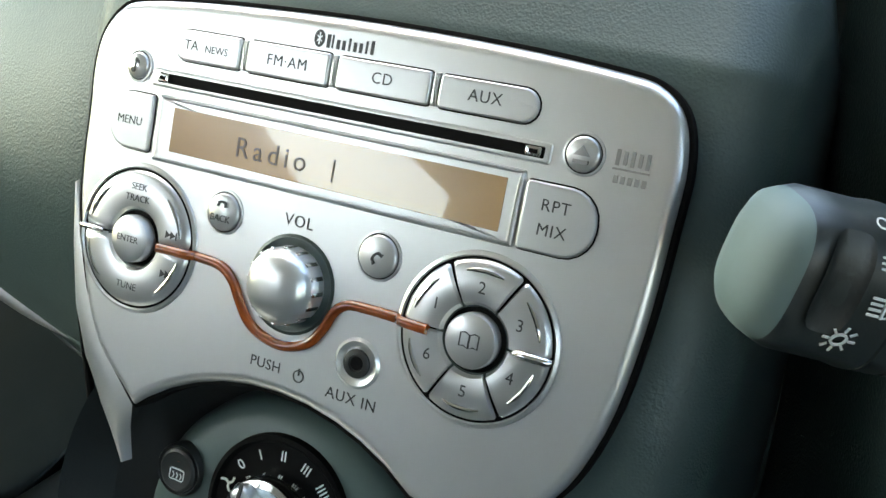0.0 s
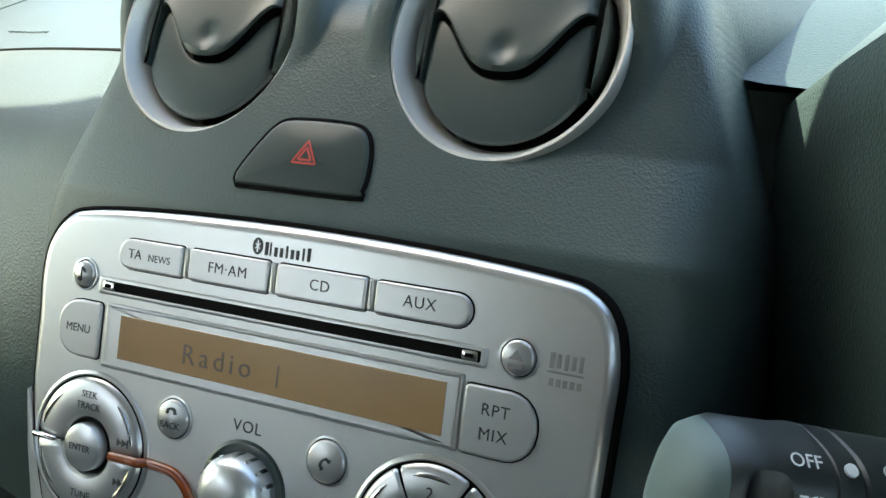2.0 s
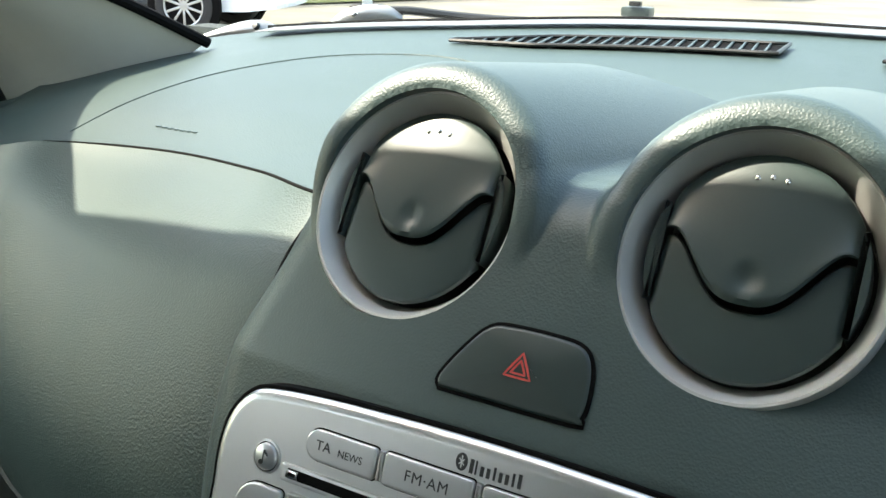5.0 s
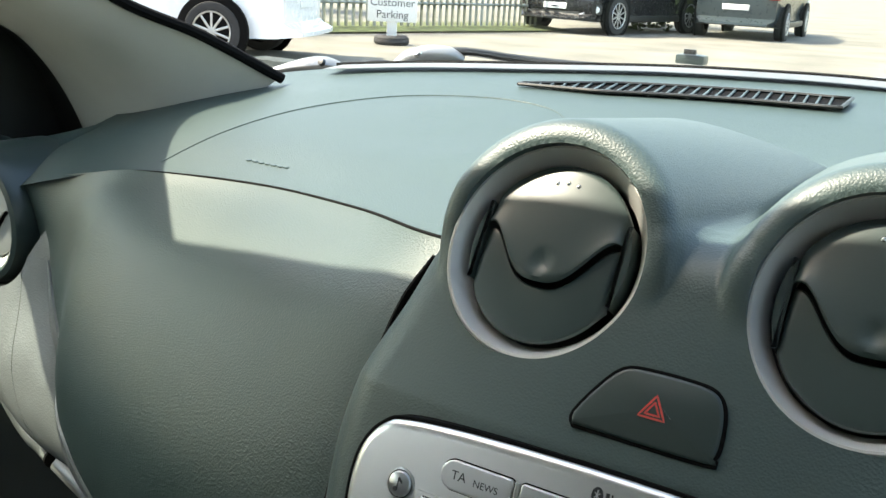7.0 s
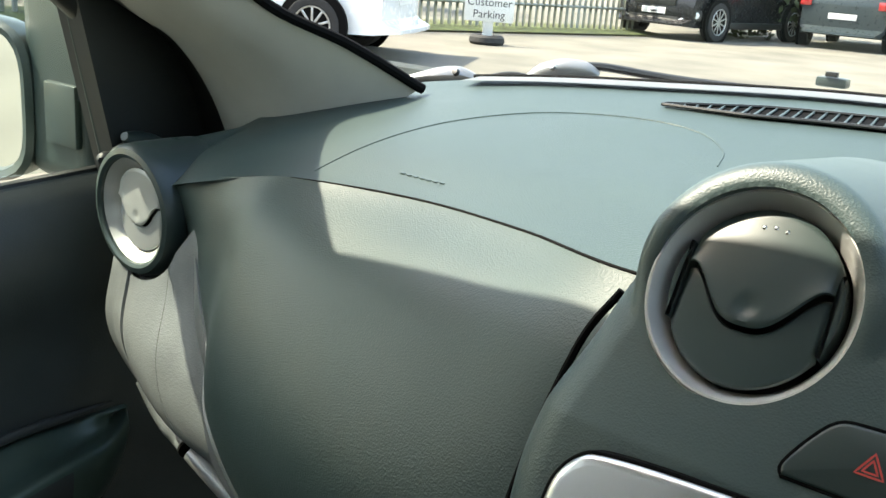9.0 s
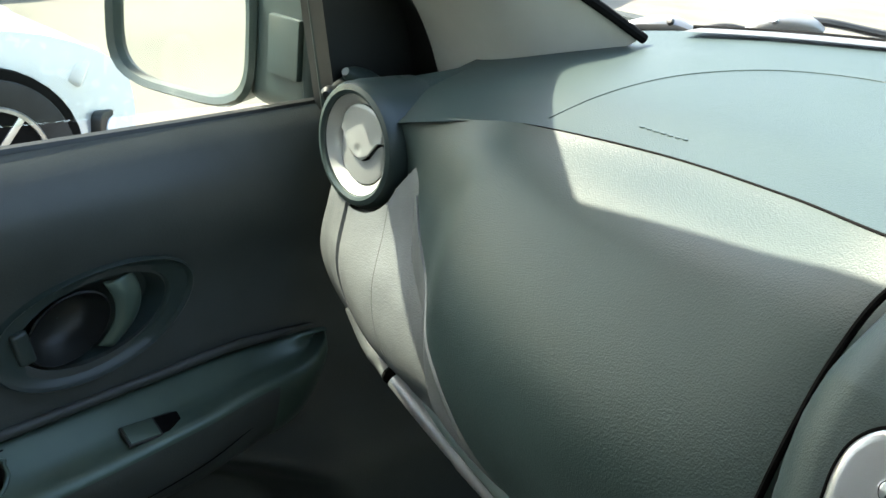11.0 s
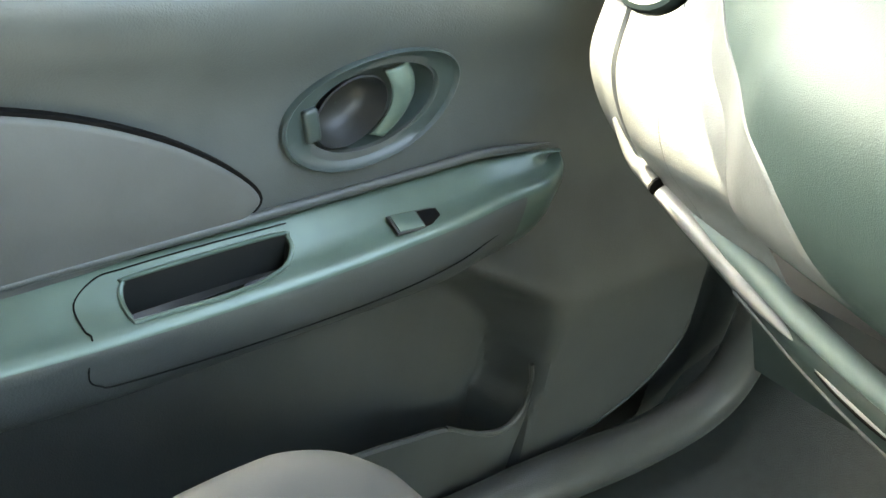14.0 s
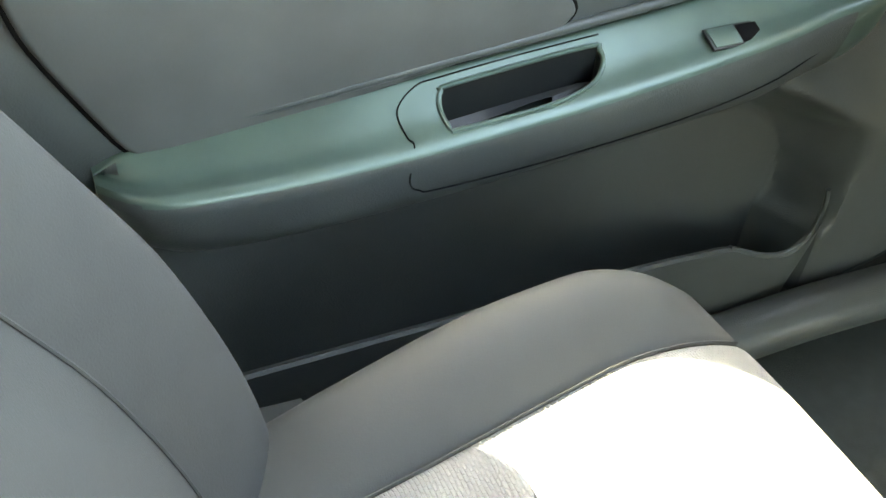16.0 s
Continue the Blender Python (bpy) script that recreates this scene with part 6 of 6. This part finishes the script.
# ---- cars outside ----
def wheel(parent, x, y, r, side, spokes=10):
    at = Matrix.Translation((x, y, r)) @ Matrix.Rotation(radians(90 * side), 4, "Y")
    w = part("wheel", lathe([(r * 0.66, -0.10), (r * 0.72, -0.11), (r * 0.95, -0.10), (r, -0.07), (r, 0.07), (r * 0.95, 0.10), (r * 0.72, 0.11), (r * 0.66, 0.10)], 40), m_rubber, parent, "black tyre", at=at)
    part("rim", lathe([(r * 0.66, 0.10), (r * 0.67, 0.06), (r * 0.60, 0.03), (r * 0.20, 0.02), (0, 0.02)], 40), m_black, w)
    part("rim_lip", lathe([(r * 0.68, 0.10), (r * 0.66, 0.112), (r * 0.62, 0.108), (r * 0.61, 0.06)], 40), m_alloy, w)
    for k in range(spokes):
        part("spoke", box(r * 0.36, 0, 0.085, r * 0.56, r * 0.085, 0.03, 0.008), m_alloy, w, at=Matrix.Rotation(2 * math.pi * k / spokes, 4, "Z"))
    part("hub", lathe([(r * 0.15, 0.07), (r * 0.14, 0.105), (0, 0.11)], 20), m_alloy, w)
    return w


def car(name, label, at, paint, length=4.2, width=1.74, height=1.5, r=0.32, suv=0.0, arch=1.22):
    """A parked car; x across, y from tail to nose, on the ground at z 0."""
    c = thing(name, label, "car", at=at, group="parked cars")
    L, Wd, Hh = length / 2, width / 2, height
    prof = [(-L, 0.42), (-L, 0.75), (-L + 0.06, 0.98), (-L + 0.45, Hh * 0.92), (-L + 0.95, Hh), (0.15, Hh), (0.55, Hh * 0.95), (1.05, 1.02 + suv), (L - 0.45, 0.92 + suv), (L - 0.10, 0.78 + suv), (L, 0.60), (L, 0.38), (L - 0.1, 0.24), (-L + 0.1, 0.26)]
    prof = [(p.x, p.y) for p in spline([(*q, 0) for q in prof + prof[:1]], 4)][:-1]

    def body(a, b):
        s = -1 + 2 * a
        y, z = prof[round(b * len(prof)) % len(prof)]
        inset = 0.16 * max(0, (z - 0.95) / (Hh - 0.95)) + 0.05 * max(0, (0.45 - z) / 0.3)
        nose = 0.10 * max(0, (abs(y) - L + 0.5) / 0.5) ** 2
        return (s * (Wd - inset - nose), y * (1 - 0.02 * s * s), z)
    bm = sheet(body, 12, len(prof))
    bmesh.ops.remove_doubles(bm, verts=bm.verts[:], dist=1e-5)
    ends = {}
    bmesh.ops.holes_fill(bm, edges=[e for e in bm.edges if e.is_boundary])
    part("body", bm, paint, c, angle=50)
    for sx in (-1, 1):
        for yy in (-L + 0.75, L - 0.75):
            part("wheel_arch", lathe([(r * arch, -0.02), (r * arch, 0.03), (r * arch * 0.9, 0.035), (0, 0.035)], 36), m_void, c, at=Matrix.Translation((sx * (Wd - 0.012), yy, r)) @ Matrix.Rotation(radians(90 * sx), 4, "Y"))
            wheel(c, sx * (Wd - 0.07), yy, r, sx)
        win = [(-L + 0.62, 1.0), (0.75, 1.0), (0.30, Hh * 0.93), (-L + 0.95, Hh * 0.93)]
        x0 = sx * (Wd - 0.005)
        bm = bmesh.new()
        vs = [bm.verts.new((sx * (Wd - 0.16 * max(0, (z - 0.95) / (Hh - 0.95)) + 0.006), y, z)) for y, z in win]
        bm.faces.new(vs)
        bmesh.ops.solidify(bm, geom=bm.faces[:], thickness=0.004)
        part("side_window", bm, m_darkglass, c)
        part("headlight", plate(rounded(-0.20, -0.07, 0.16, 0.07, 0.05), -0.03, 0.03, 0.02), m_lamp, c, "clear headlight",
             at=Matrix.Translation((sx * (Wd - 0.20), L - 0.22, 0.74 + suv * 0.7)) @ Matrix.Rotation(radians(-34 * sx), 4, "Z") @ Matrix.Rotation(radians(68), 4, "X") @ Matrix.Rotation(radians(180), 4, "Y"))
        part("tail_light", box(sx * (Wd - 0.16), -L + 0.03, 0.86, 0.22, 0.08, 0.16, 0.03), m_red, c, "red tail light")
        part("door_handle", box(sx * (Wd + 0.005), -0.35, 0.90, 0.03, 0.16, 0.03, 0.01), paint, c)
        part("sill_cladding", box(sx * (Wd - 0.02), 0, 0.30, 0.05, length - 1.6, 0.12, 0.02), m_black, c)
        fog = part("fog_bezel", plate(rounded(-0.11, -0.09, 0.11, 0.09, 0.04), -0.02, 0.03, 0.01), m_black, c, at=Matrix.Translation((sx * (Wd - 0.12), L - 0.17, 0.46)) @ Matrix.Rotation(radians(-52 * sx), 4, "Z") @ Matrix.Rotation(radians(90), 4, "X") @ Matrix.Rotation(radians(180), 4, "Y"))
        part("fog_lamp", lathe([(0.06, 0.0), (0.06, 0.036), (0.05, 0.042), (0, 0.042)], 28), m_lamp, fog)
    for yy, sgn in ((L, 1), (-L, -1)):
        part("number_plate", box(0, yy + sgn * 0.004, 0.50 if sgn > 0 else 0.62, 0.52, 0.015, 0.11, 0.004), m_sign, c, "plain pale plate")
    part("grille", box(0, L - 0.02, 0.62 + suv * 0.5, 0.9, 0.06, 0.14, 0.02), m_black, c)
    part("lower_grille", box(0, L - 0.015, 0.36, 1.1, 0.05, 0.10, 0.02), m_black, c)
    part("bumper_trim", tube(spline([(-Wd + 0.15, L - 0.12, 0.50), (-0.45, L + 0.005, 0.33), (0.45, L + 0.005, 0.33), (Wd - 0.15, L - 0.12, 0.50)], 6), 0.022, 8), m_alloy, c)
    for yy in (-L + 0.28, 0.83):
        sy = 1 if yy > 0 else -1
        y1, z1 = (0.42, Hh * 0.965) if sy > 0 else (-L + 0.50, Hh * 0.95)
        y0, z0 = (1.02, 1.04 + suv) if sy > 0 else (-L + 0.10, 1.03)
        bm = bmesh.new()
        vs = [bm.verts.new(q) for q in ((-Wd + 0.16, y0, z0), (Wd - 0.16, y0, z0), (Wd - 0.30, y1, z1), (-Wd + 0.30, y1, z1))]
        bm.faces.new(vs)
        bmesh.ops.solidify(bm, geom=bm.faces[:], thickness=0.02)
        bm.transform(Matrix.Translation((0, sy * 0.03, 0.012)))
        part("screen", bm, m_darkglass, c)
    return c


def stand(x, y, turn):
    return Matrix.Translation((x, y, ground_z(x, y))) @ Matrix.Rotation(radians(turn), 4, "Z")


car("silver_hatchback", "silver hatchback parked alongside, seen through the side window", stand(-4.93, -0.30, 0), m_silver_car, length=4.2, r=0.385, arch=1.07)
car("black_crossover", "black crossover with a silver bumper trim, parked facing the fence", stand(-7.55, 18.75, 171), m_black_car, length=4.4, width=1.84, height=1.62, r=0.36, suv=0.08)
car("slate_hatchback", "slate grey hatchback parked beside the crossover", stand(-5.35, 21.2, 4), m_grey_car, length=4.2, r=0.33)
car("white_hatchback", "white hatchback parked near the fence", stand(-8.70, 7.20, 115), m_white_car, length=4.1, r=0.31)

# ---- sign, fence, hedge ----
sign = thing("parking_sign", "white customer parking sign on a post in a tyre base", "sign", at=stand(-7.6, 10.8, 34))
part("board", box(0, 0, 0.53, 0.68, 0.02, 0.45, 0.01), m_sign, sign)
part("post", box(0, 0.04, 0.37, 0.14, 0.05, 0.70, 0.01), m_sign, sign)
part("tyre_base", lathe([(0.12, 0.0), (0.22, 0.0), (0.25, 0.04), (0.24, 0.10), (0.20, 0.13), (0.13, 0.12), (0.12, 0.08)], 32), m_rubber, sign)
TM = Matrix.Rotation(radians(90), 4, "X")
lettering("Customer", 0.15, m_ink, sign, Matrix.Translation((0, -0.0125, 0.56)) @ TM)
lettering("Parking", 0.15, m_ink, sign, Matrix.Translation((0, -0.0125, 0.40)) @ TM)

FA, FB = Vector((-12.0, 3.6)), Vector((-8.4, 17.2))
fence = thing("palisade_fence", "grey steel palisade fence behind the parked cars", "fence")
fdir = (FB - FA).normalized()
fang = math.atan2(fdir.y, fdir.x)
pale_bm = bmesh.new()
vs = [[pale_bm.verts.new((x, y, z)) for x, y in ((-0.035, 0), (-0.018, -0.02), (0.018, -0.02), (0.035, 0))] for z in (0.05, 1.75)]
tip = pale_bm.verts.new((0, -0.012, 1.85))
for k in range(3):
    pale_bm.faces.new((vs[0][k], vs[0][k + 1], vs[1][k + 1], vs[1][k]))
    pale_bm.faces.new((vs[1][k], vs[1][k + 1], tip))
bmesh.ops.solidify(pale_bm, geom=pale_bm.faces[:], thickness=0.004)
first = part("pale", pale_bm, m_fence, fence, angle=20)
n_pale = int((FB - FA).length / 0.15)
for k in range(n_pale):
    p = FA + fdir * 0.15 * k
    ob = first if k == 0 else new("pale", first.data)
    ob.parent = fence
    ob.matrix_basis = Matrix.Translation((p.x, p.y, ground_z(p.x, p.y))) @ Matrix.Rotation(fang, 4, "Z")
for z in (0.45, 1.45):
    part("rail", tube([(FA.x, FA.y + 0.03, GZ + z), (FB.x, FB.y + 0.03, GZ + z)], 0.03, 6), m_fence, fence)
verge = shape("verge", sheet(lambda a, b: (lambda p: (p.x, p.y, ground_z(p.x, p.y) + 0.03 + 0.05 * math.sin(math.pi * b)))(FA.lerp(FB, a) + Vector((-fdir.y, fdir.x)) * (-0.7 + 2.2 * b)), 40, 8), m_grass, "sunlit grass verge along the fence", "grass", kind="stuff")


def foliage(name, centre, size, count, label, seed, leaf=0.10):
    """A mass of small leaf quads with gaps, uneven in outline."""
    rng = random.Random(seed)
    lobes = [(Vector((rng.uniform(-1, 1) * size[0], rng.uniform(-1, 1) * size[1], rng.uniform(0.25, 1) * size[2])), rng.uniform(0.25, 0.5)) for _ in range(22)]
    verts, faces = [], []
    for _ in range(count):
        l, r = rng.choice(lobes)
        d = Vector((rng.gauss(0, 1), rng.gauss(0, 1), rng.gauss(0, 1)))
        d = d.normalized() * rng.uniform(0.55, 1.0) * r * max(size)
        p = Vector(centre) + l + Vector((d.x, d.y, d.z * 0.7))
        a = Vector((rng.gauss(0, 1), rng.gauss(0, 1), rng.gauss(0, 1))).normalized() * leaf * rng.uniform(0.6, 1.3)
        b = a.orthogonal().normalized() * leaf * 0.55
        i = len(verts)
        verts += [p - a, p + b, p + a, p - b]
        faces.append((i, i + 1, i + 2, i + 3))
    me = bpy.data.meshes.new(name)
    me.from_pydata(verts, [], faces)
    me.materials.append(m_leaf)
    return tagged(new(name, me), label, "shrub", kind="stuff")


foliage("hedge_leaves", (-8.2, 21.5, GZ), (2.4, 1.6, 2.2), 5000, "sunlit green shrubs behind the fence", 3)
foliage("hedge_leaves", (-17.5, 14.5, GZ), (3.0, 3.0, 3.2), 6000, "sunlit green shrubs behind the fence", 4, 0.13)
foliage("hedge_leaves", (-15.5, 6.5, GZ), (1.2, 2.4, 1.7), 4000, "dry bushes beyond the parked cars", 7)
tree = thing("tree", "tree trunk beyond the silver car", "tree", at=stand(-13.8, 5.2, 0))
part("trunk", tube(spline([(0, 0, -0.2), (0.03, 0.02, 1.0), (-0.02, 0.05, 2.2), (0.1, 0.0, 3.4)], 5), [0.22 - 0.006 * k for k in range(16)], 14), m_bark, tree)
for k in range(5):
    part("limb", tube(spline([(0, 0.03, 1.9 + 0.25 * k), (0.5 * math.cos(k * 2.4), 0.5 * math.sin(k * 2.4), 2.5 + 0.25 * k), (1.2 * math.cos(k * 2.4), 1.2 * math.sin(k * 2.4), 3.2 + 0.2 * k)], 4), [0.08 - 0.008 * q for q in range(9)], 8), m_bark, tree)
crown = foliage("crown", (0, 0, 2.6), (1.1, 1.1, 1.8), 4000, "", 9, 0.12)
del crown["kind"], crown["category"]
crown.parent = tree
kerb = shape("kerb", box(-8.0, 4.0, ground_z(-8, 4) + 0.05, 0.15, 9.0, 0.14, 0.02), m_kerb, "pale concrete kerb", "kerb", kind="structure")


def house(x, y, turn, w, d, h, wall_mat):
    hs = thing("house", "brick house with white window frames behind the car park", "house", at=stand(x, y, turn), group="houses")
    part("wall", box(0, 0, h / 2, w, d, h), wall_mat, hs)
    bm = bmesh.new()
    q = [bm.verts.new(p) for p in ((-w / 2 - .3, -d / 2 - .3, h), (w / 2 + .3, -d / 2 - .3, h), (w / 2 + .3, d / 2 + .3, h), (-w / 2 - .3, d / 2 + .3, h), (-w / 2 - .3, 0, h + 2.2), (w / 2 + .3, 0, h + 2.2))]
    for f in ((0, 1, 5, 4), (2, 3, 4, 5), (1, 2, 5), (3, 0, 4), (3, 2, 1, 0)):
        bm.faces.new([q[k] for k in f])
    part("roof", bm, m_brick, hs)
    for fx in (-0.32, 0.0, 0.32):
        for fz in (1.5, 4.1):
            for side in (-1, 1):
                wd = part("window", box(fx * w, side * (d / 2 + 0.02), fz, 1.5, 0.08, 1.25, 0.02), m_sign, hs, "white window frame")
                for px in (-0.36, 0.36):
                    part("pane", box(fx * w + px, side * (d / 2 + 0.055), fz, 0.62, 0.03, 1.08), m_darkglass, wd)
    return hs


house(-22, -22, 20, 11, 8, 5.4, m_brick)
house(-8, -30, 5, 11, 8, 5.4, m_brick)
house(8, -26, -10, 10, 8, 5.4, m_brick)
wall_low = shape("garden_wall", box(-13, -15, 0.6 + GZ, 26, 0.25, 1.1, 0.02), m_render, "white rendered garden wall across the road", "wall")
